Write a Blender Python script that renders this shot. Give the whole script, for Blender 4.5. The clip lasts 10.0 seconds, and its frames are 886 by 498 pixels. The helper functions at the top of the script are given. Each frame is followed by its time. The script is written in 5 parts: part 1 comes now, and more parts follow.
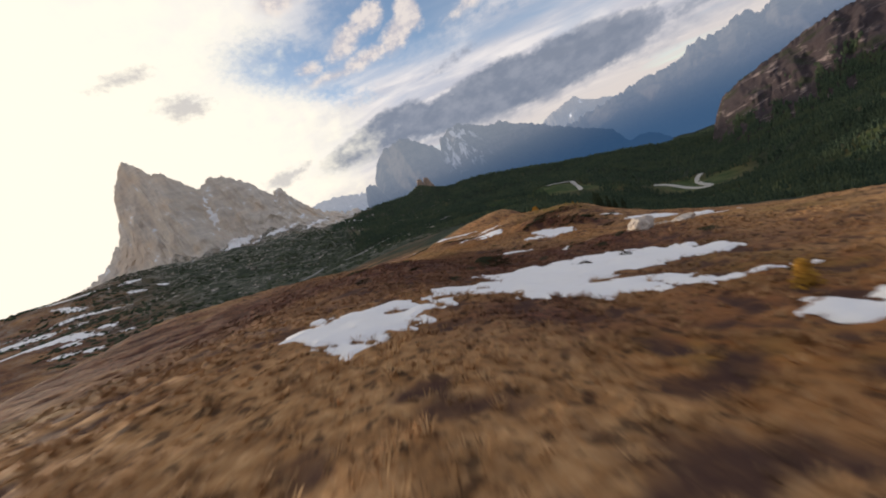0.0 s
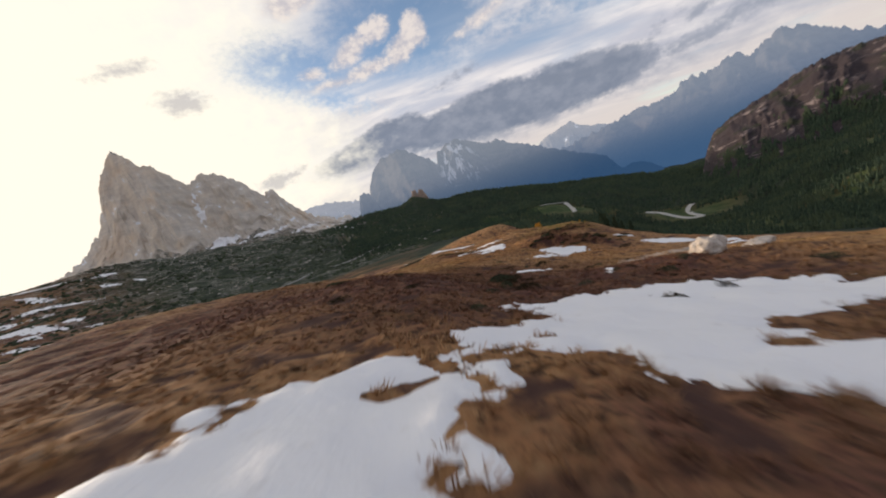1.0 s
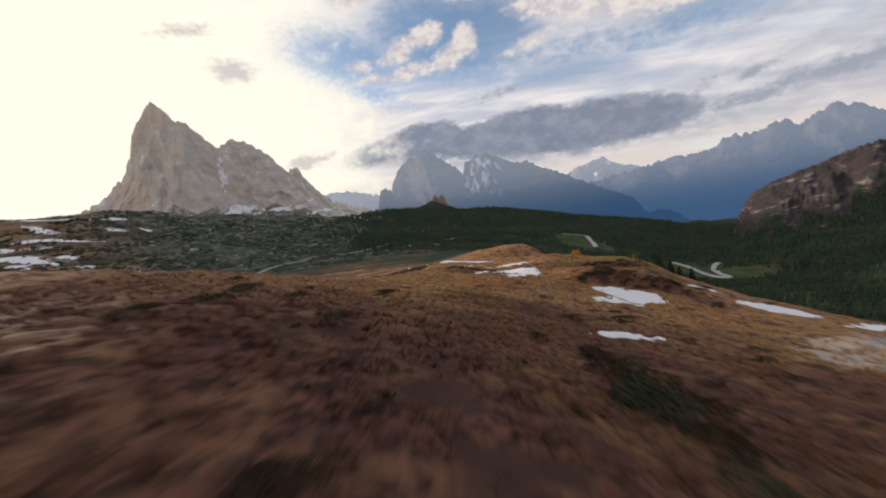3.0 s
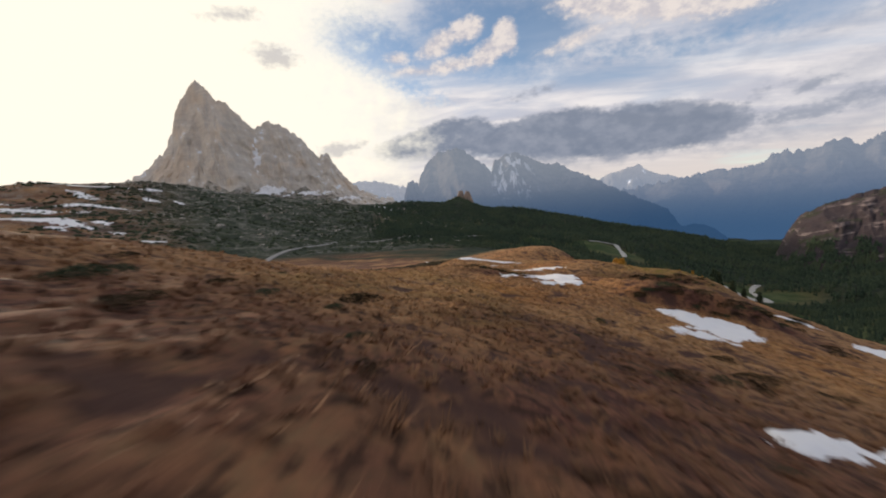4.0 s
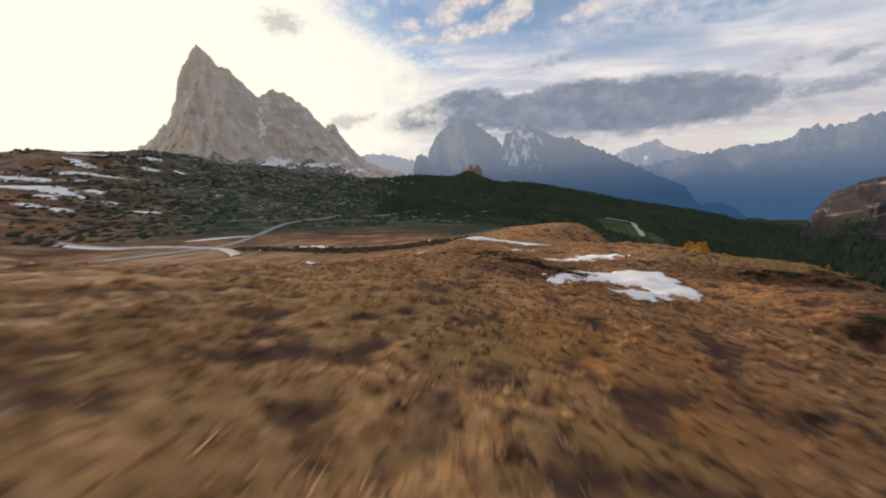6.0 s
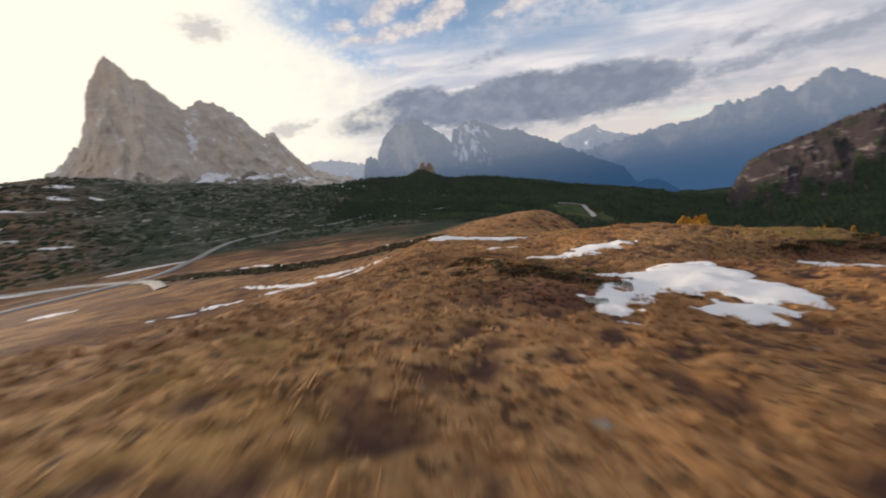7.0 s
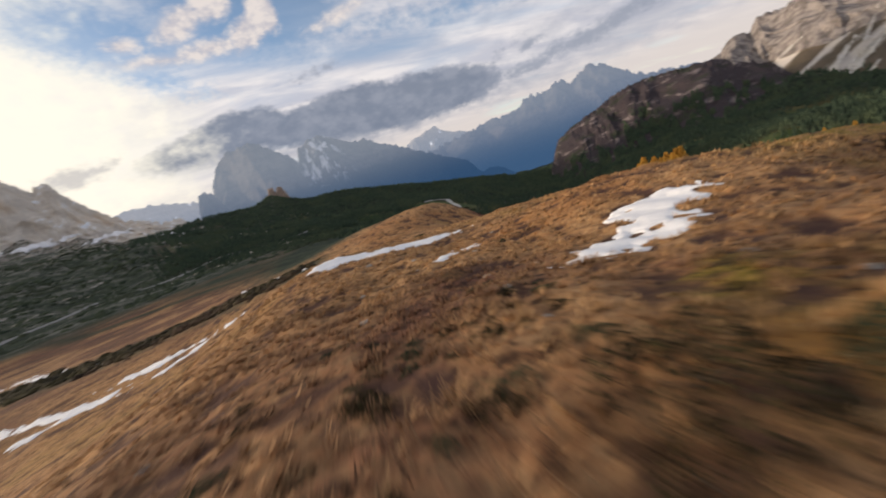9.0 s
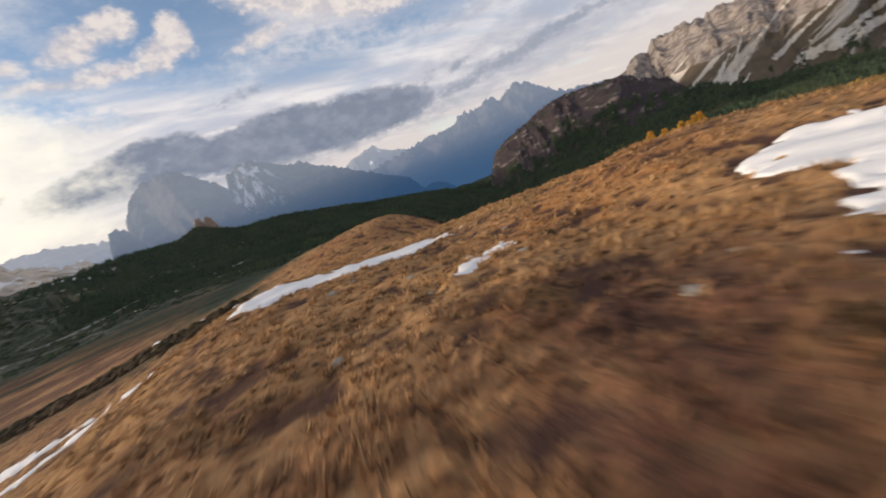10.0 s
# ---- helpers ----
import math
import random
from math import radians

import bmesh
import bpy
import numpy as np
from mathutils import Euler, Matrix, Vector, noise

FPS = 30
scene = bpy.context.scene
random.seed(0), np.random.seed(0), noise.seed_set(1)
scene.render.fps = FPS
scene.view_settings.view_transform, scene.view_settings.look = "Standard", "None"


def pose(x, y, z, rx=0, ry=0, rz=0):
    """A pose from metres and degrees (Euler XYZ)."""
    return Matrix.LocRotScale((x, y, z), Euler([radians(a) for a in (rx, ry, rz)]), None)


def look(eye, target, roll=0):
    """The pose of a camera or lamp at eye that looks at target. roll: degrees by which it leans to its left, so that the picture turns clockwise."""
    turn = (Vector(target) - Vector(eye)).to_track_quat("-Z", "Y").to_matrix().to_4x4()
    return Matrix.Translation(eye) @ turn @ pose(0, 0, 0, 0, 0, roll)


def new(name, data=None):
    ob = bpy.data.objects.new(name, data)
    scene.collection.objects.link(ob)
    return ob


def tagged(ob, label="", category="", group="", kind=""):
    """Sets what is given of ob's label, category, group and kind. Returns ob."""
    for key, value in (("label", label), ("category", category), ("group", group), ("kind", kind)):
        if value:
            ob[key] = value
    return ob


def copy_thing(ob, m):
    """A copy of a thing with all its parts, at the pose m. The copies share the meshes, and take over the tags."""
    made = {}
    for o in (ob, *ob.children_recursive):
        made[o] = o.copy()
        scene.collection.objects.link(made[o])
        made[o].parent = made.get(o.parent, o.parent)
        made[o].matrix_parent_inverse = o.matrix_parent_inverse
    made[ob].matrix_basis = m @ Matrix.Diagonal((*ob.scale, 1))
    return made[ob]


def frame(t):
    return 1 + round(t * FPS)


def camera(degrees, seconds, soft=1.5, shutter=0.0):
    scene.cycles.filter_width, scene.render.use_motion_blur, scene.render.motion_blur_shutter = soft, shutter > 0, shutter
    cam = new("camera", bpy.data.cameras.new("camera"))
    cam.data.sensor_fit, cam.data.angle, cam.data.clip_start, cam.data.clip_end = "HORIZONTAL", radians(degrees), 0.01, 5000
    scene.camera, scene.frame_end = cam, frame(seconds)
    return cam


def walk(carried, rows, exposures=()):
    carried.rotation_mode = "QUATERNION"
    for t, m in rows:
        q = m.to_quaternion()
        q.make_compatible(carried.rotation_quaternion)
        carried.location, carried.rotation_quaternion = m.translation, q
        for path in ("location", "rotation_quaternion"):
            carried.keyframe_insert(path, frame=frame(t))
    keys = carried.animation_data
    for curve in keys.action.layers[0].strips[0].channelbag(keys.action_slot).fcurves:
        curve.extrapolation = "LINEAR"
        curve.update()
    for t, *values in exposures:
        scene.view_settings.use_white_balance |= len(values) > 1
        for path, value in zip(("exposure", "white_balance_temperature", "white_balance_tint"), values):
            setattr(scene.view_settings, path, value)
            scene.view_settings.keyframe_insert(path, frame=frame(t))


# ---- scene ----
cam = camera(104.3, 10.0, 1.9, 0.7)
PATH = [
    (0.0, look((4.085, 19.024, 10.696), (3.075, 38.714, 7.356), -23.9)),
    (0.5, look((3.009, 23.659, 10.207), (2.459, 43.399, 7.057), -22.1)),
    (1.0, look((2.107, 28.477, 9.581), (1.907, 48.267, 6.731), -19.8)),
    (1.5, look((1.560, 33.575, 8.866), (1.600, 53.405, 6.256), -17.2)),
    (2.0, look((1.427, 38.933, 8.172), (1.538, 58.782, 5.732), -14.5)),
    (2.5, look((1.214, 44.659, 7.534), (1.084, 64.529, 5.274), -11.6)),
    (4.0, look((0.874, 62.360, 4.793), (-1.036, 82.130, 2.483), -4.4)),
    (4.5, look((0.698, 68.138, 4.157), (-1.853, 87.768, 1.317), -2.5)),
    (5.0, look((0.444, 74.062, 3.539), (-2.896, 93.473, 0.039), -1.1)),
    (6.5, look((-0.627, 92.600, 1.231), (-2.198, 112.180, -2.519), -6.4)),
    (7.0, look((-1.351, 98.456, 0.644), (-1.571, 118.056, -3.336), -9.0)),
    (7.5, look((-2.135, 104.235, -0.086), (-0.655, 123.745, -4.236), -12.1)),
    (8.0, look((-2.589, 109.705, -0.846), (0.491, 128.955, -5.306), -14.5)),
    (8.5, look((-2.891, 115.384, -1.661), (1.969, 134.174, -6.471), -16.4)),
    (9.0, look((-2.965, 121.489, -2.691), (3.625, 139.659, -7.801), -18.7)),
    (9.5, look((-2.812, 126.914, -3.784), (5.328, 144.394, -9.074), -20.5)),
    (10.0, look((-2.312, 131.995, -4.711), (7.098, 148.835, -9.961), -21.5)),
]
walk(cam, PATH, [(0.0, 0.0, 6250, 10), (10.0, 0.0, 6250, 10)])

# ---- sky, sun, exposure ----
SUN_AZ, SUN_EL = -63.0, 10.5
sun_dir = Vector((math.sin(radians(SUN_AZ)) * math.cos(radians(SUN_EL)), math.cos(radians(SUN_AZ)) * math.cos(radians(SUN_EL)), math.sin(radians(SUN_EL))))
sun_data = bpy.data.lights.new("sun", "SUN")
sun_data.energy, sun_data.angle, sun_data.color = 3.8, radians(2.5), (1.0, 0.795, 0.59)
sun = new("sun", sun_data)
sun.matrix_world = look((0, 0, 900), Vector((0, 0, 900)) - sun_dir)
scene.view_settings.exposure = 0.0


class Graph:
    """Short hand for node trees."""

    def __init__(self, tree, empty=True):
        self.tree = tree
        if empty:
            tree.nodes.clear()

    def node(self, kind, **given):
        n = self.tree.nodes.new(kind)
        for key, value in given.items():
            setattr(n, key, value)
        return n

    def put(self, socket, value):
        if isinstance(value, bpy.types.NodeSocket):
            self.tree.links.new(value, socket)
        elif value is not None:
            if socket.type in ("RGBA",) and len(value) == 3:
                value = (*value, 1)
            socket.default_value = value

    def math(self, op, a, b=None, c=None, clamp=False):
        n = self.node("ShaderNodeMath", operation=op, use_clamp=clamp)
        for s, v in zip(n.inputs, (a, b, c)):
            self.put(s, v)
        return n.outputs[0]

    def vec(self, op, a, b=None):
        n = self.node("ShaderNodeVectorMath", operation=op)
        self.put(n.inputs[0], a)
        if b is not None:
            self.put(n.inputs[1], b)
        return n.outputs["Value"] if op in ("DOT_PRODUCT", "LENGTH") else n.outputs[0]

    def ramp(self, value, lo, hi, a=0.0, b=1.0):
        n = self.node("ShaderNodeMapRange", interpolation_type="SMOOTHSTEP")
        for s, v in zip(n.inputs, (value, lo, hi, a, b)):
            self.put(s, v)
        return n.outputs[0]

    def mix(self, fac, a, b, blend="MIX"):
        n = self.node("ShaderNodeMix", data_type="RGBA", blend_type=blend)
        self.put(n.inputs[0], fac)
        self.put(n.inputs[6], a)
        self.put(n.inputs[7], b)
        return n.outputs[2]

    def noise(self, vector, scale, detail=4, rough=0.55, distort=0.0):
        n = self.node("ShaderNodeTexNoise")
        self.put(n.inputs["Vector"], vector)
        self.put(n.inputs["Scale"], scale)
        self.put(n.inputs["Detail"], detail)
        self.put(n.inputs["Roughness"], rough)
        self.put(n.inputs["Distortion"], distort)
        return n.outputs[0]

    def combine(self, x, y, z):
        n = self.node("ShaderNodeCombineXYZ")
        for s, v in zip(n.inputs, (x, y, z)):
            self.put(s, v)
        return n.outputs[0]

    def attr(self, name):
        return self.node("ShaderNodeAttribute", attribute_name=name).outputs["Fac"]


world = bpy.data.worlds.new("sky")
scene.world = world
world.use_nodes = True
g = Graph(world.node_tree)
way = g.node("ShaderNodeTexCoord").outputs["Generated"]
xyz = g.node("ShaderNodeSeparateXYZ")
g.put(xyz.inputs[0], way)
dx, dy, dz = xyz.outputs
az = g.math("MULTIPLY", g.math("ARCTAN2", dx, dy), 57.2958)
el = g.math("MULTIPLY", g.math("ARCSINE", dz), 57.2958)
clear = g.node("ShaderNodeTexSky", sky_type="NISHITA")
clear.sun_disc, clear.sun_elevation, clear.sun_rotation = False, radians(SUN_EL), radians(SUN_AZ)
clear.altitude, clear.air_density, clear.dust_density, clear.ozone_density = 2200, 1.0, 0.6, 1.0
blue = g.mix(1.0, clear.outputs[0], (0.20, 0.195, 0.19), "MULTIPLY")
# a ceiling of high cloud, drawn out by the wind, seen in perspective
lift = g.math("ADD", g.math("MAXIMUM", dz, 0.0), 0.10)
flat = g.combine(g.math("DIVIDE", dx, lift), g.math("DIVIDE", dy, lift), 0.0)
turned = g.node("ShaderNodeMapping")
g.put(turned.inputs["Vector"], flat)
g.put(turned.inputs["Rotation"], (0, 0, radians(20)))
g.put(turned.inputs["Scale"], (0.50, 1.15, 1.0))
streak = g.noise(turned.outputs[0], 0.9, 5, 0.5, 0.5)
fine = g.noise(turned.outputs[0], 2.6, 6, 0.55, 0.4)
veil = g.math("ADD", g.math("MULTIPLY", streak, 0.75), g.math("MULTIPLY", fine, 0.25))
low = g.ramp(el, 21.0, 7.0)
toward = g.vec("DOT_PRODUCT", way, tuple(sun_dir))
veil = g.math("ADD", veil, g.math("MULTIPLY", low, 0.20))
veil = g.math("ADD", veil, g.math("MULTIPLY", g.ramp(toward, 0.45, 0.80), 0.22))
cover = g.ramp(veil, 0.38, 0.68, 0.22, 1.0)
# wobble of the outlines of the single clouds, coarse to fine
place = g.combine(az, g.math("MULTIPLY", el, 1.5), 0.0)
wob = g.math("SUBTRACT", g.noise(place, 0.16, 5, 0.6), 0.5)
wob2 = g.math("SUBTRACT", g.noise(place, 0.40, 5, 0.55), 0.5)
wob3 = g.math("SUBTRACT", g.noise(place, 1.1, 5, 0.6), 0.5)


spot = g.combine(az, el, 0.0)
torn = {}


def cloud(c_az, c_el, r_az, r_el, tilt=0.0, soft=(-0.5, 0.9), big=2.0, fluff=2.5, curl=1.6):
    """A single cloud: how deep inside its torn outline a point of the sky lies, as a mask."""
    if (big, fluff, curl) not in torn:
        torn[big, fluff, curl] = g.math("ADD", g.math("MULTIPLY", wob, big), g.math("ADD", g.math("MULTIPLY", wob2, fluff), g.math("MULTIPLY", wob3, curl)))
    m = g.node("ShaderNodeMapping", vector_type="TEXTURE")
    g.put(m.inputs["Vector"], spot)
    g.put(m.inputs["Location"], (c_az, c_el, 0))
    g.put(m.inputs["Rotation"], (0, 0, radians(tilt)))
    g.put(m.inputs["Scale"], (r_az, r_el, 1))
    d = g.math("MULTIPLY_ADD", g.vec("LENGTH", m.outputs[0]), -r_el, torn[big, fluff, curl])
    return g.ramp(d, soft[0] - r_el, soft[1] - r_el)


def most(masks):
    out = masks[0]
    for m in masks[1:]:
        out = g.math("MAXIMUM", out, m)
    return out


gap = most([cloud(6, 24.2, 14, 5.0, -8, (-1.6, 2.4), 4.0, 4.0, 3.0), cloud(-13, 23.6, 9, 3.6, -14, (-1.6, 2.2), 4.0, 4.5, 3.0), cloud(-9, 19.0, 5, 1.6, -20, (-1.2, 2.0), 3.0, 4.0, 3.0),
            cloud(30, 18.4, 10, 1.3, -8, (-1.5, 2.5), 5.0, 5.0, 3.0), cloud(47, 19.5, 9, 2.2, -6, (-1.5, 2.5), 5.0, 5.0, 3.0)])
cover = g.math("MULTIPLY", cover, g.math("SUBTRACT", 1.0, g.math("MULTIPLY", gap, 0.80)))
pale = g.mix(g.ramp(fine, 0.35, 0.7), (0.60, 0.58, 0.62), (0.90, 0.83, 0.79))
pale = g.mix(g.ramp(toward, 0.48, 0.76), pale, (1.0, 0.93, 0.82))
pale = g.mix(g.ramp(el, 9.0, 2.0), pale, (0.76, 0.67, 0.61))
sky = g.mix(cover, blue, pale)
# heaped clouds, lit warm from the side
fluffy = dict(soft=(-0.60, 0.60), big=0.8, fluff=1.9, curl=1.0)
heap = dict(soft=(-0.8, 0.7), big=1.6, fluff=2.6, curl=1.6)
puffs = most([cloud(-3.4, 24.2, 3.6, 1.3, 22, **fluffy), cloud(0.6, 25.4, 2.8, 1.4, 14, **fluffy), cloud(6.6, 23.9, 2.0, 2.2, -10, **fluffy), cloud(4.2, 22.4, 3.6, 1.5, 24, **fluffy), cloud(-1.6, 21.3, 4.4, 0.8, 6, **fluffy), cloud(-7.2, 20.8, 3.6, 0.5, 0, **fluffy),
              cloud(22.0, 25.2, 8.0, 2.2, -12, **heap), cloud(30.5, 23.2, 9.0, 2.8, -12, **heap), cloud(38.0, 21.8, 8.0, 2.0, -8, **heap), cloud(17.2, 21.9, 3.8, 0.6, 10, **fluffy), cloud(-10.6, 22.6, 1.4, 0.7, 0, **fluffy),
              cloud(-9, 31.5, 5, 1.8, 10, **fluffy), cloud(11, 30.5, 7, 1.7, 5, **fluffy)])
sky = g.mix(g.math("MULTIPLY", puffs, 0.92), sky, g.mix(g.ramp(g.math("ADD", wob2, g.math("MULTIPLY", wob3, 0.5)), -0.16, 0.14), (0.60, 0.55, 0.56), (0.87, 0.76, 0.68)))
bar = dict(soft=(-0.50, 0.55), big=0.8, fluff=1.7, curl=1.1)
wisp = dict(soft=(-0.5, 0.8), big=1.0, fluff=2.2, curl=2.0)
soft = dict(soft=(-1.0, 1.6), big=3.0, fluff=2.5, curl=1.0)
thin = most([cloud(52, 8.0, 20, 2.2, 0, **soft), cloud(60, 12.0, 22, 1.8, 3, **soft), cloud(42, 5.8, 14, 1.2, 0, **soft), cloud(48, 15.5, 12, 1.0, 2, **soft), cloud(46, 11.2, 9, 0.9, 4, **soft)])
under = most([cloud(17, 7.2, 19, 2.2, -2, **soft), cloud(-4, 8.8, 10, 1.6, -2, **soft)])
grey = most([cloud(-8, 10.7, 7.0, 1.8, 10, **bar), cloud(-1.5, 11.3, 7, 2.7, 0, **bar), cloud(6, 10.0, 8, 2.5, 0, **bar), cloud(14, 9.9, 9, 3.4, 0, **bar), cloud(24, 9.2, 9.5, 3.0, -3, **bar), cloud(29.5, 8.4, 6.4, 2.7, -3, **bar), cloud(20, 7.8, 12, 2.0, -3, **bar)])
scraps = most([cloud(37.6, 10.8, 1.3, 0.35, 14, **wisp), cloud(41.3, 10.2, 0.9, 0.3, 10, **wisp), cloud(12.2, 16.4, 1.2, 0.35, 14, **wisp), cloud(9.0, 16.1, 1.4, 0.3, 8, **wisp), cloud(41.0, 7.6, 4.0, 0.75, -2, **wisp), cloud(49, 8.4, 8, 0.9, 3, **wisp), cloud(57, 9.4, 8, 0.8, 3, **wisp)])
tint = g.mix(g.ramp(g.math("ADD", wob, g.math("MULTIPLY", wob2, 0.8)), -0.16, 0.20), (0.205, 0.235, 0.30), (0.295, 0.315, 0.375))
sky = g.mix(g.math("MULTIPLY", thin, 0.6), sky, (0.42, 0.43, 0.49))
sky = g.mix(g.math("MULTIPLY", scraps, 0.8), sky, (0.33, 0.35, 0.41))
sky = g.mix(g.math("MULTIPLY", under, 0.75), sky, (0.34, 0.35, 0.40))
sky = g.mix(g.math("MULTIPLY", grey, 0.95), sky, tint)
# the bright haze round the veiled sun, torn at its rim
glare = g.math("ADD", toward, g.math("ADD", g.math("MULTIPLY", wob, 0.42), g.math("MULTIPLY", wob2, 0.34)))
glare = g.math("SUBTRACT", glare, g.math("ADD", g.math("MULTIPLY", g.ramp(el, 17.0, 25.0), 0.07), g.math("MULTIPLY", gap, 0.06)))
sky = g.mix(g.ramp(glare, 0.50, 0.84), sky, (1.12, 1.02, 0.83))
rags = most([cloud(-28.2, 22.5, 2.9, 1.3, 0, **wisp), cloud(-20.6, 10.3, 3.4, 0.9, 8, **wisp), cloud(-33, 26.5, 2.4, 0.5, 8, **wisp)])
sky = g.mix(g.math("MULTIPLY", rags, 0.75), sky, (0.56, 0.52, 0.50))
out = g.node("ShaderNodeOutputWorld")
back = g.node("ShaderNodeBackground")
g.put(back.inputs[0], sky)
back.inputs[1].default_value = 1.0
g.put(out.inputs[0], back.outputs[0])


# ---- materials ----
def material(name, build, rough=0.9, bump=0.0, bump_scale=1.0, spec=0.25):
    m = bpy.data.materials.new(name)
    m.use_nodes = True
    k = Graph(m.node_tree)
    o = k.node("ShaderNodeOutputMaterial")
    p = k.node("ShaderNodeBsdfPrincipled")
    at = k.node("ShaderNodeNewGeometry").outputs["Position"]
    result = build(k, at)
    colour, height = result if isinstance(result, tuple) else (result, None)
    k.put(p.inputs["Base Color"], colour)
    k.put(p.inputs["Roughness"], rough)
    k.put(p.inputs["Specular IOR Level"], spec)
    if height is not None and bump:
        b = k.node("ShaderNodeBump")
        k.put(b.inputs["Strength"], bump)
        k.put(b.inputs["Distance"], bump_scale)
        k.put(b.inputs["Height"], height)
        k.put(p.inputs["Normal"], b.outputs[0])
    k.put(o.inputs[0], p.outputs[0])
    return m


def turf_colour(k, at, island=None):
    """Autumn turf: straw, red-brown heath, moss and dark gaps, by the sheet's cover attributes."""
    big, mid, small = k.noise(at, 0.11, 4), k.noise(at, 0.75, 5, 0.6), k.noise(at, 4.5, 4, 0.65)
    tuft = k.noise(at, 1.9, 4, 0.6)
    straw = k.mix(k.ramp(k.math("ADD", k.math("MULTIPLY", mid, 0.4), k.math("MULTIPLY", tuft, 0.6)), 0.38, 0.60), (0.122, 0.062, 0.031), (0.57, 0.342, 0.164))
    straw = k.mix(k.ramp(small, 0.3, 0.7), straw, (0.37, 0.192, 0.078))
    straw = k.mix(k.math("MULTIPLY", k.attr("rust"), k.ramp(tuft, 0.30, 0.62, 0.35, 1.0)), straw, (0.36, 0.135, 0.030))
    heath = k.mix(k.ramp(small, 0.3, 0.7), (0.044, 0.023, 0.019), (0.185, 0.080, 0.054))
    patch = k.ramp(k.math("ADD", big, k.math("MULTIPLY", mid, 0.35)), 0.62, 0.86)
    want = k.math("ADD", k.attr("heath"), k.math("MULTIPLY", patch, 0.35), clamp=True)
    col = k.mix(k.math("MULTIPLY", want, k.ramp(k.noise(at, 0.5, 4, 0.6), 0.28, 0.62, 0.70, 1.0)), straw, heath)
    moss = k.mix(k.ramp(small, 0.3, 0.7), (0.090, 0.072, 0.013), (0.28, 0.190, 0.032))
    col = k.mix(k.math("MULTIPLY", k.attr("moss"), k.ramp(mid, 0.3, 0.6)), col, moss)
    holes = k.math("ADD", k.noise(at, 2.2, 3, 0.5), k.math("MULTIPLY", k.noise(at, 0.35, 3), -0.30))
    holes = k.math("ADD", holes, k.math("MULTIPLY", k.attr("heath"), -0.03))
    col = k.mix(k.ramp(holes, 0.29, 0.19, 0.0, 0.75), col, (0.030, 0.017, 0.013))
    col = k.mix(k.math("MULTIPLY", k.attr("gap_dark"), k.ramp(mid, 0.25, 0.6, 0.5, 1.0)), col, (0.075, 0.040, 0.031))
    return col, big, mid, small


def ground_build(k, at):
    col, big, mid, small = turf_colour(k, at)
    floor = k.mix(k.ramp(k.noise(at, 0.06, 6, 0.65), 0.35, 0.65), (0.020, 0.030, 0.020), (0.050, 0.060, 0.036))
    col = k.mix(k.attr("wood"), col, floor)
    meadow = k.mix(k.ramp(k.noise(at, 0.03, 4), 0.4, 0.6), (0.040, 0.062, 0.022), (0.085, 0.100, 0.040))
    col = k.mix(k.attr("meadow"), col, meadow)
    stone = k.mix(k.noise(at, 0.12, 6, 0.65), (0.20, 0.18, 0.155), (0.46, 0.42, 0.37))
    rocks = k.ramp(k.math("ADD", k.math("MULTIPLY", k.noise(at, 0.045, 6, 0.7), 0.5), k.math("MULTIPLY", k.noise(at, 0.6, 5, 0.65), 0.5)), 0.50, 0.58)
    col = k.mix(k.math("MULTIPLY", k.attr("stone"), rocks), col, stone)
    sand = k.mix(k.noise(at, 1.6, 6, 0.7), (0.33, 0.25, 0.19), (0.66, 0.53, 0.42))
    col = k.mix(k.ramp(k.math("ADD", k.attr("gravel"), k.math("MULTIPLY", k.noise(at, 0.8, 5, 0.65), 0.8)), 0.62, 0.90), col, sand)
    h = k.math("ADD", k.math("MULTIPLY", mid, 0.6), k.math("MULTIPLY", small, 0.4))
    return col, h


M_GROUND = material("turf", ground_build, 0.95, 0.8, 0.25, 0.1)


def blade_build(k, at):
    col, big, mid, small = turf_colour(k, at)
    r = k.node("ShaderNodeNewGeometry").outputs["Random Per Island"]
    tone = k.attr("tone")
    col = k.mix(k.ramp(tone, 0.45, 0.0, 0.0, 0.75), col, k.mix(0.5, col, (0.060, 0.034, 0.021)))
    return k.mix(k.math("MULTIPLY", k.math("ADD", k.math("MULTIPLY", r, 0.3), k.ramp(tone, 0.4, 1.0, 0.0, 0.6)), 1.0), col, k.mix(k.attr("heath"), (0.60, 0.372, 0.176), (0.175, 0.078, 0.047)))


M_BLADE = material("dry_grass", blade_build, 0.8, spec=0.15)


def snow_build(k, at):
    dirt = k.ramp(k.noise(at, 1.3, 6, 0.65), 0.58, 0.78)
    n = k.noise(at, 3.0, 5, 0.6)
    return k.mix(k.math("MULTIPLY", dirt, 0.35), (0.86, 0.84, 0.83), (0.50, 0.45, 0.40)), n


M_SNOW = material("old_snow", snow_build, 0.7, 0.5, 0.12, 0.3)


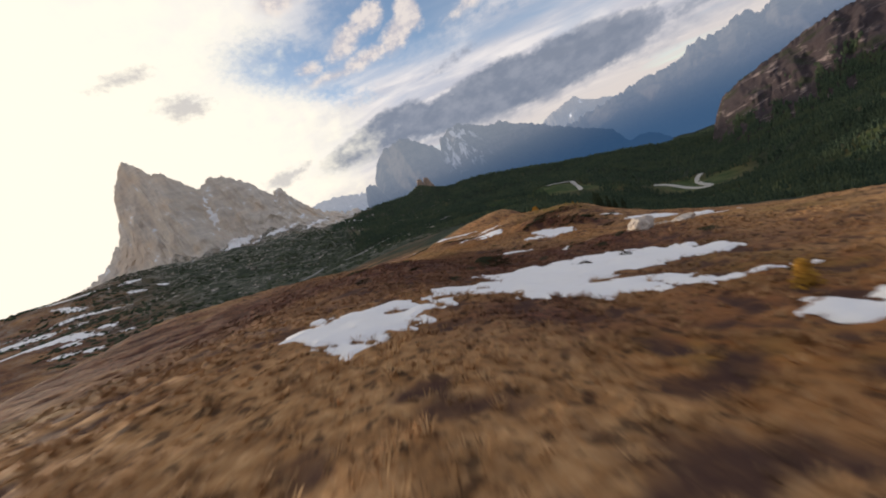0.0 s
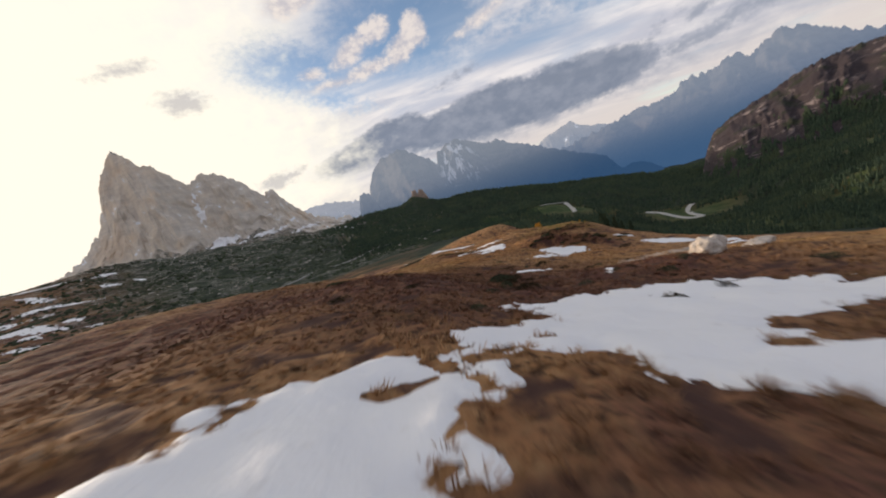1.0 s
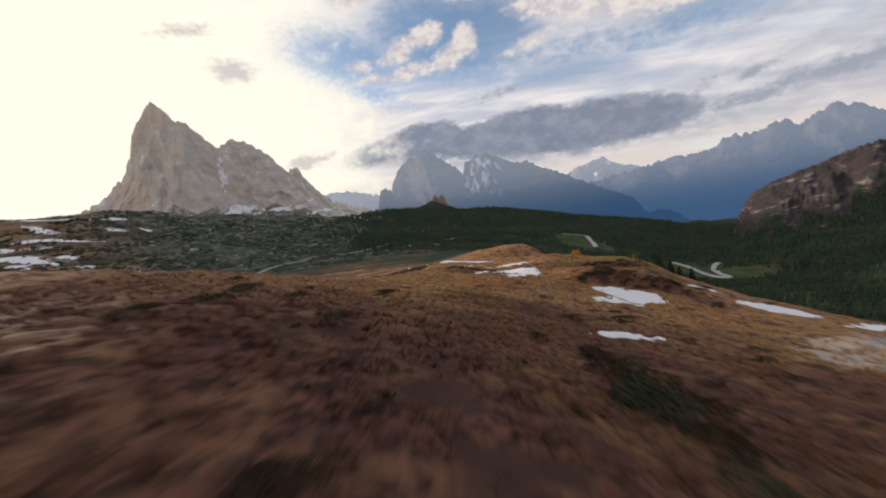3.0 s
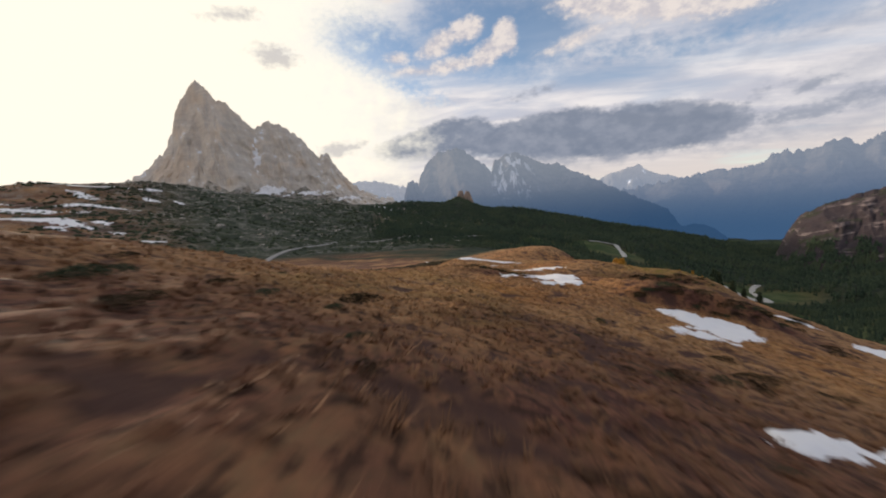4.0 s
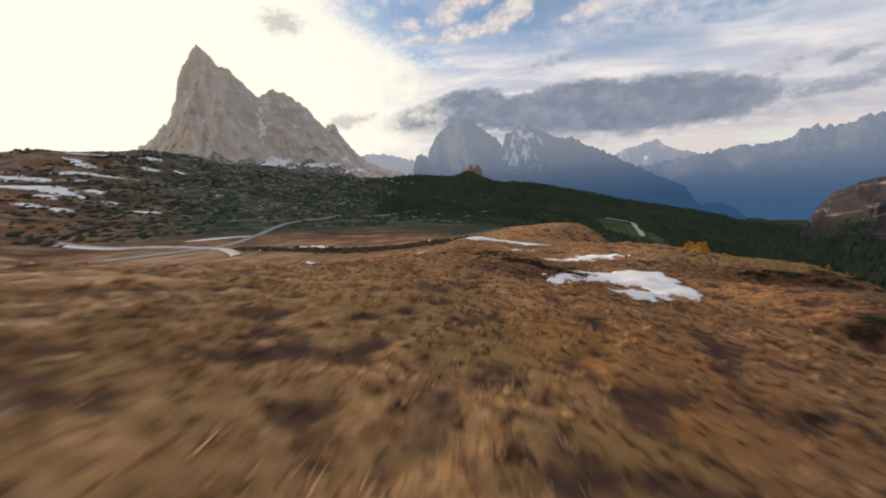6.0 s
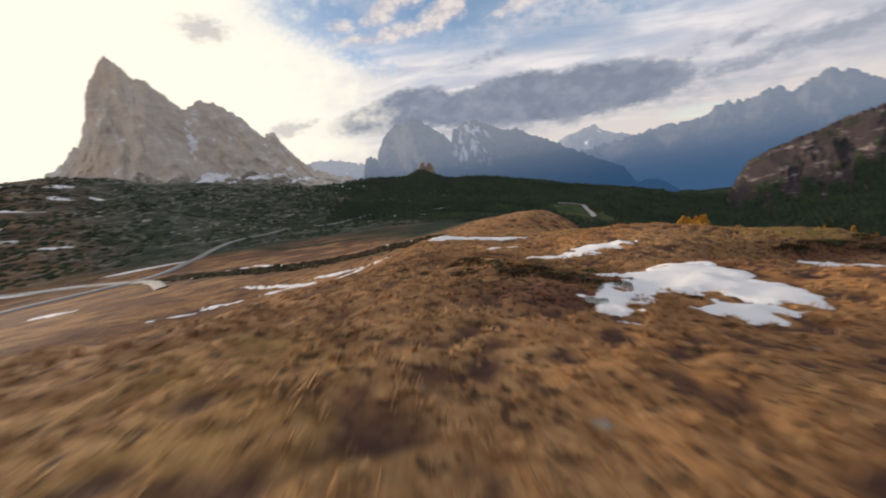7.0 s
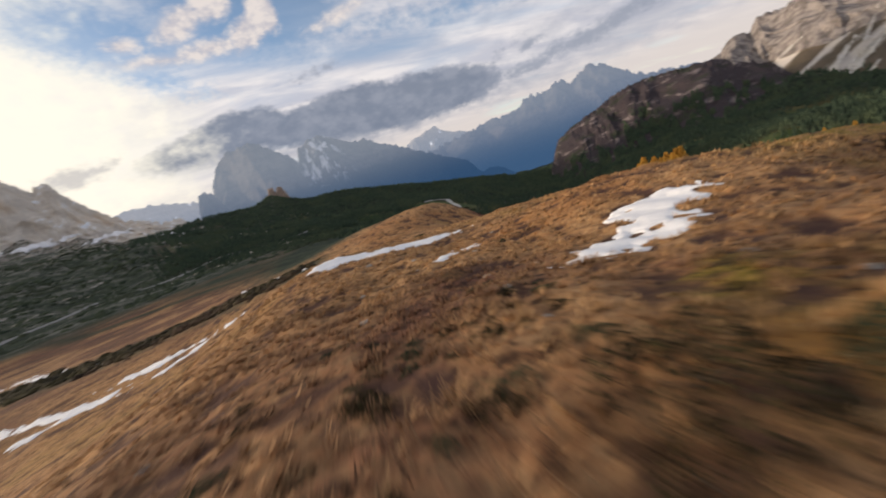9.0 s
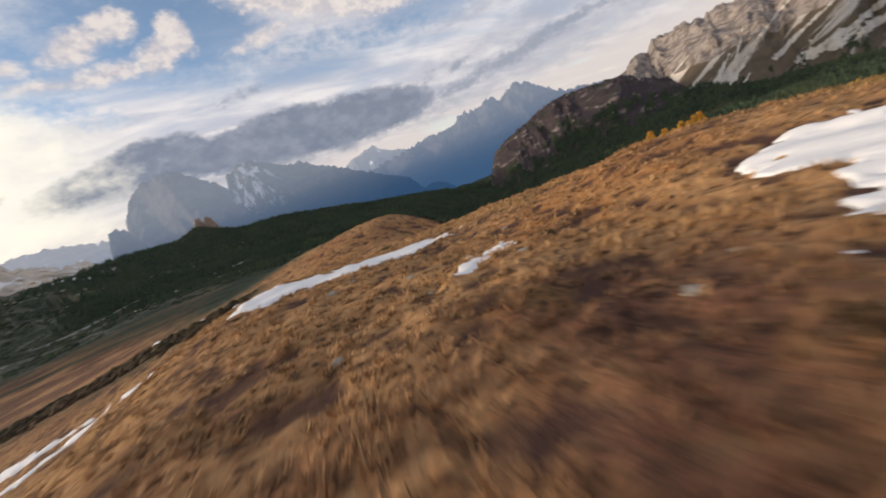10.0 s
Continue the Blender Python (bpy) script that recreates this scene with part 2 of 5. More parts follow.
def rock_build(light, dark, size, snow=0.0, moss=0.0, upright=0.55):
    def build(k, at):
        squeeze = k.node("ShaderNodeMapping")
        k.put(squeeze.inputs["Vector"], at)
        k.put(squeeze.inputs["Scale"], (1.0, 1.0, upright))
        ribs = k.noise(squeeze.outputs[0], 4.0 / size, 8, 0.62, 0.4)
        layer = k.node("ShaderNodeMapping")
        k.put(layer.inputs["Vector"], at)
        k.put(layer.inputs["Scale"], (0.35, 0.35, 2.2))
        beds = k.noise(layer.outputs[0], 6.0 / size, 6, 0.6, 0.3)
        n = k.math("ADD", k.math("MULTIPLY", ribs, 0.65), k.math("MULTIPLY", beds, 0.35))
        col = k.mix(k.ramp(n, 0.34, 0.64), dark, light)
        col = k.mix(k.math("MULTIPLY", k.ramp(k.noise(at, 1.3 / size, 4), 0.5, 0.7), 0.35), col, (light[0] * 1.05, light[1] * 0.86, light[2] * 0.66))
        up = k.node("ShaderNodeSeparateXYZ")
        k.put(up.inputs[0], k.node("ShaderNodeNewGeometry").outputs["True Normal"])
        if moss:
            grow = k.math("MULTIPLY", k.ramp(up.outputs[2], 0.50, 0.80), k.ramp(k.noise(at, 5.0 / size, 5, 0.6), 0.62 - 0.35 * moss, 0.70 - 0.35 * moss))
            col = k.mix(grow, col, (0.045, 0.052, 0.025))
        if snow:
            lie = k.math("MULTIPLY", k.ramp(up.outputs[2], 0.30, 0.62), k.ramp(ribs, 0.60 - 0.2 * snow, 0.66 - 0.2 * snow))
            col = k.mix(lie, col, (0.78, 0.80, 0.84))
        return col, n
    return build


M_LIMESTONE = material("limestone", rock_build((0.66, 0.585, 0.49), (0.50, 0.44, 0.38), 130.0, 0.10, 0.0, 0.9), 0.95, 0.7, 5.0, 0.1)


def slashed_build(k, at):
    """Dark banded cliff: pale ledges slanting through purple-brown rock, green scrub between."""
    p = k.node("ShaderNodeSeparateXYZ")
    k.put(p.inputs[0], at)
    across = k.math("ADD", k.math("MULTIPLY", p.outputs[0], 0.66), k.math("MULTIPLY", p.outputs[1], -0.75))
    slant = k.combine(k.math("MULTIPLY", across, 0.5), k.math("SUBTRACT", k.math("MULTIPLY", p.outputs[2], 1.7), k.math("MULTIPLY", across, 0.35)), 0.0)
    beds = k.noise(slant, 0.042, 8, 0.68, 0.3)
    n = k.noise(at, 0.09, 8, 0.7)
    col = k.mix(n, (0.026, 0.022, 0.027), (0.080, 0.062, 0.064))
    col = k.mix(k.ramp(beds, 0.54, 0.66, 0.0, 0.85), col, (0.25, 0.205, 0.195))
    return k.mix(k.ramp(k.noise(at, 0.016, 6, 0.65), 0.54, 0.62, 0.0, 0.8), col, (0.034, 0.040, 0.024)), beds


def gully_build(k, at):
    """Bright scree running aslant down the flank between brown and dark-green scrub."""
    p = k.node("ShaderNodeSeparateXYZ")
    k.put(p.inputs[0], at)
    side = k.math("ADD", k.math("MULTIPLY", p.outputs[0], 0.30), k.math("MULTIPLY", p.outputs[1], -0.95))
    across = k.math("SUBTRACT", k.math("MULTIPLY", p.outputs[2], 0.77), k.math("MULTIPLY", side, 0.64))
    along = k.math("ADD", k.math("MULTIPLY", p.outputs[2], 0.64), k.math("MULTIPLY", side, 0.77))
    drawn = k.combine(across, k.math("MULTIPLY", along, 0.10), 0.0)
    run = k.noise(drawn, 0.026, 6, 0.62, 0.25)
    n = k.noise(at, 0.03, 6, 0.6)
    col = k.mix(n, (0.050, 0.052, 0.034), (0.19, 0.14, 0.11))
    return k.mix(k.ramp(run, 0.53, 0.60), col, (0.50, 0.455, 0.42)), n


def wall_build(k, at):
    """Grey and pinkish limestone in upright pillars with dark clefts."""
    p = k.node("ShaderNodeMapping")
    k.put(p.inputs["Vector"], at)
    k.put(p.inputs["Scale"], (1.0, 1.0, 0.30))
    pillars = k.noise(p.outputs[0], 0.045, 7, 0.6, 0.5)
    n = k.noise(at, 0.07, 7, 0.65)
    col = k.mix(k.ramp(pillars, 0.38, 0.60), (0.15, 0.128, 0.118), (0.33, 0.285, 0.258))
    col = k.mix(k.ramp(n, 0.55, 0.72, 0.0, 0.5), col, (0.31, 0.255, 0.222))
    return col, k.math("ADD", k.math("MULTIPLY", pillars, 0.7), k.math("MULTIPLY", n, 0.3))


M_CLIFF = material("slashed_cliff", slashed_build, 0.95, 1.0, 8.0, 0.1)
M_GULLY_RUN = material("scree_gullies", gully_build, 0.95, 0.8, 4.0, 0.1)
M_RUN = material("bright_scree", rock_build((0.60, 0.56, 0.52), (0.40, 0.365, 0.33), 30.0), 0.95, 0.5, 2.0, 0.1)
M_SCREE = material("pale_scree", rock_build((0.52, 0.47, 0.41), (0.22, 0.20, 0.17), 40.0, 0.0, 0.55), 0.95, 0.6, 2.0, 0.1)
M_GULLY = material("gullied_limestone", wall_build, 0.95, 1.0, 8.0, 0.1)
M_BOULDER = material("pale_boulder", rock_build((0.60, 0.53, 0.46), (0.33, 0.28, 0.24), 2.2), 0.95, 0.6, 0.15, 0.1)
M_STONE = material("lichened_stone", rock_build((0.36, 0.32, 0.27), (0.15, 0.13, 0.11), 1.2), 0.95, 0.6, 0.08, 0.1)
M_TOWER = material("ochre_tower", rock_build((0.42, 0.31, 0.235), (0.22, 0.17, 0.14), 60.0), 0.95, 0.8, 4.0, 0.1)


def distant(name, light, dark, haze_glow, high_haze_glow, size, snow, trees, top, gully=None):
    """Rock of the far ranges above dark woods; kilometres of haze painted in as glow."""
    bare = rock_build(light, dark, size, snow)

    def build(k, at):
        col, n = bare(k, at)
        h = k.node("ShaderNodeSeparateXYZ")
        k.put(h.inputs[0], at)
        line = k.math("ADD", h.outputs[2], k.math("MULTIPLY", k.noise(at, 0.006, 5), 160.0))
        if gully:
            drawn = k.node("ShaderNodeMapping")
            k.put(drawn.inputs["Vector"], at)
            k.put(drawn.inputs["Rotation"], (0.0, radians(28), 0.0))
            k.put(drawn.inputs["Scale"], (1.0, 0.3, 0.3))
            run = k.ramp(k.noise(drawn.outputs[0], 0.016, 5, 0.6, 0.6), 0.50, 0.60)
            near = k.math("MULTIPLY", k.ramp(h.outputs[0], gully[0] - 60, gully[0] + 40), k.ramp(h.outputs[0], gully[1] + 160, gully[1] - 60))
            col = k.mix(k.math("MULTIPLY", run, near), col, (0.36, 0.35, 0.36))
        return k.mix(k.ramp(line, trees + 160.0, trees), col, (0.014, 0.020, 0.018)), n
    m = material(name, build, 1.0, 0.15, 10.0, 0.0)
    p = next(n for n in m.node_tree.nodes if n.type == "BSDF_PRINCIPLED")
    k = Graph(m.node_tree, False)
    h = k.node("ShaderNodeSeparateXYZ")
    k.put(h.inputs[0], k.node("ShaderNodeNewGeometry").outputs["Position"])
    # aerial haze put in as emission, paler with height
    k.put(p.inputs["Emission Color"], k.mix(k.ramp(h.outputs[2], *top), haze_glow, high_haze_glow))
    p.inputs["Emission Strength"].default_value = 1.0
    return m


# the third and fourth colours are the painted haze, low and high
M_FAR_TOFANA = distant("far_limestone_haze_glow", (0.085, 0.076, 0.068), (0.040, 0.038, 0.036), (0.026, 0.064, 0.138), (0.190, 0.215, 0.255), 420.0, 0.0, 100.0, (-280.0, 430.0), (230.0, 560.0))
M_FAR_BLUE = distant("far_range_blue_haze", (0.060, 0.055, 0.050), (0.022, 0.021, 0.020), (0.042, 0.092, 0.185), (0.205, 0.235, 0.290), 300.0, 0.0, -60.0, (-330.0, 300.0))
M_FAR_PALE = distant("far_range_pale_haze", (0.17, 0.16, 0.15), (0.10, 0.10, 0.105), (0.20, 0.235, 0.30), (0.29, 0.30, 0.335), 500.0, 0.1, -400.0, (0.0, 400.0))


def leaf_build(dark, light, tip):
    def build(k, at):
        r = k.node("ShaderNodeNewGeometry").outputs["Random Per Island"]
        col = k.mix(r, dark, light)
        return k.mix(k.ramp(k.noise(at, 0.02, 3), 0.45, 0.65), col, tip)
    return build


M_SPRUCE = material("spruce_needles", leaf_build((0.026, 0.042, 0.029), (0.062, 0.086, 0.052), (0.066, 0.084, 0.046)), 0.9, spec=0.1)
M_MUGO = material("dwarf_pine_needles", leaf_build((0.024, 0.036, 0.022), (0.064, 0.078, 0.040), (0.050, 0.058, 0.034)), 0.9, spec=0.1)
M_SHRUB = material("heath_twigs", leaf_build((0.014, 0.011, 0.007), (0.050, 0.042, 0.017), (0.055, 0.030, 0.018)), 0.9, spec=0.1)
M_LARCH = material("golden_larch_needles", leaf_build((0.30, 0.16, 0.03), (0.52, 0.30, 0.05), (0.40, 0.22, 0.04)), 0.8, spec=0.1)
M_BARK = material("bark", lambda k, at: (k.mix(k.noise(at, 6, 5), (0.05, 0.035, 0.025), (0.16, 0.12, 0.09)), k.noise(at, 14, 4)), 0.95, 0.6, 0.05)
M_ROAD = material("pale_gravel", lambda k, at: (k.mix(k.noise(at, 0.8, 6, 0.65), (0.34, 0.32, 0.29), (0.56, 0.53, 0.48)), k.noise(at, 9, 4)), 0.95, 0.3, 0.05)
M_ASPHALT = material("worn_asphalt", lambda k, at: (k.mix(k.noise(at, 0.5, 6, 0.65), (0.22, 0.21, 0.20), (0.40, 0.38, 0.36)), k.noise(at, 9, 4)), 0.9, 0.3, 0.03)


# ---- lie of the land ----
def smooth_noise(x, y, seed=0):
    """Value noise in -1..1 on arrays."""
    x, y = np.asarray(x, float), np.asarray(y, float)
    xi, yi = np.floor(x).astype(np.int64), np.floor(y).astype(np.int64)
    fx, fy = x - xi, y - yi
    fx, fy = fx * fx * (3 - 2 * fx), fy * fy * (3 - 2 * fy)

    def corner(i, j):
        n = (i * 374761393 + j * 668265263 + seed * 974711) & 0x7FFFFFFF
        n = ((n ^ (n >> 13)) * 1274126177) & 0x7FFFFFFF
        return ((n ^ (n >> 16)) & 0xFFFF) / 32767.5 - 1
    a, b = corner(xi, yi), corner(xi + 1, yi)
    c, d = corner(xi, yi + 1), corner(xi + 1, yi + 1)
    return (a + (b - a) * fx) * (1 - fy) + (c + (d - c) * fx) * fy


def fbm(x, y, octaves=4, seed=0, gain=0.5):
    total, amp = 0, 1
    for k in range(octaves):
        ca, sa = math.cos(0.6 * k), math.sin(0.6 * k)
        total = total + amp * smooth_noise(ca * x - sa * y, sa * x + ca * y, seed + 17 * k)
        x, y, amp = x * 2.03, y * 2.03, amp * gain
    return total


def lattice(px, py, table, u, v):
    """Smooth heights between the rows and columns of a coarse table (Catmull-Rom)."""
    px, py, table = np.array(px, float), np.array(py, float), np.array(table, float)

    def weights(p, q):
        q = np.clip(q, p[0], p[-1])
        i = np.clip(np.searchsorted(p, q) - 1, 0, len(p) - 2)
        t = (q - p[i]) / (p[i + 1] - p[i])
        span = p[i + 1] - p[i]
        lo, hi = np.maximum(i - 1, 0), np.minimum(i + 2, len(p) - 1)
        h00, h10 = 2 * t**3 - 3 * t**2 + 1, t**3 - 2 * t**2 + t
        h01, h11 = -2 * t**3 + 3 * t**2, t**3 - t**2
        m0 = span / np.maximum(p[i + 1] - p[lo], 1e-6)
        m1 = span / np.maximum(p[hi] - p[i], 1e-6)
        return (lo, i, i + 1, hi), (-h10 * m0, h00 - h11 * m1, h01 + h10 * m0, h11 * m1)
    iu, wu = weights(px, u)
    iv, wv = weights(py, v)
    out = 0
    for a in range(4):
        for b in range(4):
            out = out + wu[a] * wv[b] * table[iv[b], iu[a]]
    return out


SPUR_X = (-60, -25, -8, 0, 10, 25, 50, 90)
SPUR_Y = (0, 30, 55, 80, 100, 120, 140, 165, 200)
SPUR = (
    (6.3, 9.2, 10.0, 10.1, 9.6, 8.3, 3.0, -10.0),
    (8.4, 8.5, 8.1, 6.6, 3.5, 0.4, -4.2, -16.0),
    (9.5, 6.3, 5.0, 3.1, -0.5, -3.6, -8.6, -22.0),
    (10.0, 5.0, 1.0, -1.0, -4.2, -8.3, -13.9, -25.0),
    (3.0, 0.0, -2.3, -3.6, -5.7, -9.9, -17.0, -28.0),
    (-9.0, -6.8, -5.0, -5.3, -7.4, -9.3, -16.6, -33.0),
    (-20.0, -12.4, -9.1, -9.1, -9.9, -9.8, -16.5, -40.0),
    (-23.0, -17.3, -12.6, -11.8, -12.5, -13.1, -20.0, -43.0),
    (-26.0, -23.0, -19.2, -17.2, -16.5, -17.9, -27.0, -48.0))
FAR_AZ = (-100, -65, -50, -35, -20, -5, 10, 25, 40, 60, 90)
FAR_D = (60, 150, 250, 400, 650, 1000, 1600, 2600, 4500)
FAR = (
    (-12, -17, -18, -19, -18, -14, -14, -22, -30, -33, -30),
    (-16, -20, -22, -23, -24, -22, -20, -35, -48, -52, -50),
    (-22, -27, -26, -28, -33, -38, -42, -60, -86, -88, -75),
    (-15, -15, -20, -28, -36, -42, -60, -85, -128, -130, -95),
    (30, 38, 30, 0, -28, -45, -75, -108, -178, -130, -105),
    (90, 98, 118, 62, 24, -32, -80, -122, -205, -138, -140),
    (60, 60, 120, 110, 52, 16, -54, -148, -225, -180, -170),
    (0, 0, 20, 60, 60, 0, -120, -260, -330, -150, -50),
    (-100, -100, -60, -60, -60, -200, -300, -420, -450, -300, -100))


def hump(x, y, cx, cy, rx, ry, h):
    return h * np.exp(-((x - cx) / rx) ** 2 - ((y - cy) / ry) ** 2)


def land(x, y):
    """Height of the ground without its small relief."""
    x, y = np.asarray(x, float), np.asarray(y, float)
    near = lattice(SPUR_X, SPUR_Y, SPUR, x, y)
    dx, dy = x, y - 100
    dist, az = np.hypot(dx, dy), np.degrees(np.arctan2(dx, dy))
    far = lattice(FAR_AZ, FAR_D, FAR, az, dist)
    behind = np.clip((np.abs(az) - 100) / 60, 0, 1)
    far = far * (1 - behind) + (8 + 0.06 * dist) * behind
    far = far + np.clip((dist - 200) / 600, 0, 1) * (14 * fbm(x / 210, y / 210, 3, 5) + 5 * fbm(x / 60, y / 60, 2, 9))
    far = far + hump(x, y, -55, 1640, 62, 130, 44) + hump(x, y, 1090, 540, 90, 90, 50)
    out = np.maximum(np.maximum(-45 - x, x - 78) / 45, np.maximum(-y, y - 160) / 45)
    k = np.clip(out, 0, 1)
    k = k * k * (3 - 2 * k)
    return near * (1 - k) + far * k


def tussock(x, y):
    """Knolls of turf and the gaps between them."""
    return fbm(x / 1.15, y / 1.15, 2, 33)


def ground_z(x, y):
    """Height of the ground with mounds and turf."""
    x, y = np.asarray(x, float), np.asarray(y, float)
    z = land(x, y)
    z = z + hump(x, y, -5, 60, 6, 7, 0.9) + hump(x, y, 26, 114, 5, 4, 0.5) + hump(x, y, 21, 128, 5, 3, -0.9)
    z = z + hump(x, y, 24, 58, 9, 8, 1.1) + hump(x, y, 27, 144, 9, 6, 0.9) + hump(x, y, 37, 217, 14, 17, 6.2) + hump(x, y, -3, 158, 9, 15, 1.5) + hump(x, y, 46, 138, 8, 8, 1.6) + hump(x, y, 30, 127, 7, 6, -1.5)
    # two turf banks that face south
    for cx, cy, wide, high in ((30, 107.5, 9, 2.3), (37, 129.5, 10, 1.0)):
        edge = y - cy + 0.9 * smooth_noise(x / 4, y / 9, 83)
        z = z + high * np.exp(-((x - cx) / wide) ** 4) * np.clip(edge / 1.7, 0, 1) * np.clip(1 - (edge - 1.7) / 11, 0, 1)
    fade = np.clip(1.4 - np.hypot(x - 5, y - 100) / 220, 0, 1)
    z = z + fade * (0.22 * fbm(x / 5.0, y / 5.0, 3, 21) + 0.15 * tussock(x, y))
    return z


# ---- making meshes ----
def mesh_object(name, verts, faces, mat, parent=None, smooth=False, attrs=None, flat_after=None):
    """One mesh object from arrays of corners and of faces with a fixed number of corners."""
    verts, faces = np.asarray(verts, np.float32), np.asarray(faces, np.int32)
    me = bpy.data.meshes.new(name)
    n, k = faces.shape
    me.vertices.add(len(verts))
    me.vertices.foreach_set("co", verts.ravel())
    me.loops.add(n * k)
    me.loops.foreach_set("vertex_index", faces.ravel())
    me.polygons.add(n)
    me.polygons.foreach_set("loop_start", np.arange(n, dtype=np.int32) * k)
    if smooth:
        me.polygons.foreach_set("use_smooth", np.ones(n, dtype=bool))
    for key, values in (attrs or {}).items():
        me.attributes.new(key, "FLOAT", "POINT").data.foreach_set("value", np.asarray(values, np.float32))
    me.update(calc_edges=True)
    me.validate()
    me.materials.append(mat)
    ob = new(name, me)
    if parent:
        ob.parent = parent
    return ob


def grid_faces(nu, nv):
    """Quads of a grid whose corner (i, j) has the index i * nv + j."""
    i, j = np.meshgrid(np.arange(nu - 1), np.arange(nv - 1), indexing="ij")
    a = (i * nv + j).ravel()
    return np.stack([a, a + nv, a + nv + 1, a + 1], 1)


def bm_object(name, bm, mat, parent=None, smooth=False):
    me = bpy.data.meshes.new(name)
    for f in bm.faces:
        f.smooth = smooth
    bm.to_mesh(me)
    bm.free()
    me.materials.append(mat)
    ob = new(name, me)
    if parent:
        ob.parent = parent
    return ob


# ---- the ground ----
def spread(lo, hi, step, end_lo, end_hi, growth):
    """Even steps from lo to hi, then ever longer ones out to both ends."""
    mid = list(np.arange(lo, hi + step * 0.5, step))
    a, s = [lo], step
    while a[-1] > end_lo:
        s *= growth
        a.append(a[-1] - s)
    b, s = [mid[-1]], step
    while b[-1] < end_hi:
        s *= growth
        b.append(b[-1] + s)
    return np.array(a[:0:-1] + mid + b[1:])


def near_line(x, y, line, width):
    """1 near a polyline, falling to 0 at its width."""
    best = np.full(np.shape(x), 1e9)
    for (ax, ay), (bx, by) in zip(line, line[1:]):
        ux, uy = bx - ax, by - ay
        t = np.clip(((x - ax) * ux + (y - ay) * uy) / (ux * ux + uy * uy), 0, 1)
        best = np.minimum(best, np.hypot(x - ax - t * ux, y - ay - t * uy))
    return np.clip(1.5 - best / width, 0, 1)


ROAD_PASS = ((-330, 200), (-215, 232), (-172, 255), (-160, 290), (-210, 411), (-205, 480), (-203, 530), (-215, 620), (-165, 670), (-87, 715), (43, 765))
ROAD_FOREST = ((233, 795), (273, 814), (295, 818), (292, 790), (268, 707))
ROAD_BENDS = ((448, 780), (460, 763), (452, 720), (460, 690), (476, 660), (497, 715), (541, 782), (572, 810))
DITCH = ((-140, 262), (-108, 246), (-80, 233), (-55, 224), (-30, 219), (-8, 206))
FAR_DITCH = ((-175, 380), (-145, 374), (-117, 345), (-58, 361), (0, 372))
PATH_MEADOW = ((-310, 300), (-212, 285), (-150, 262), (-110, 225))


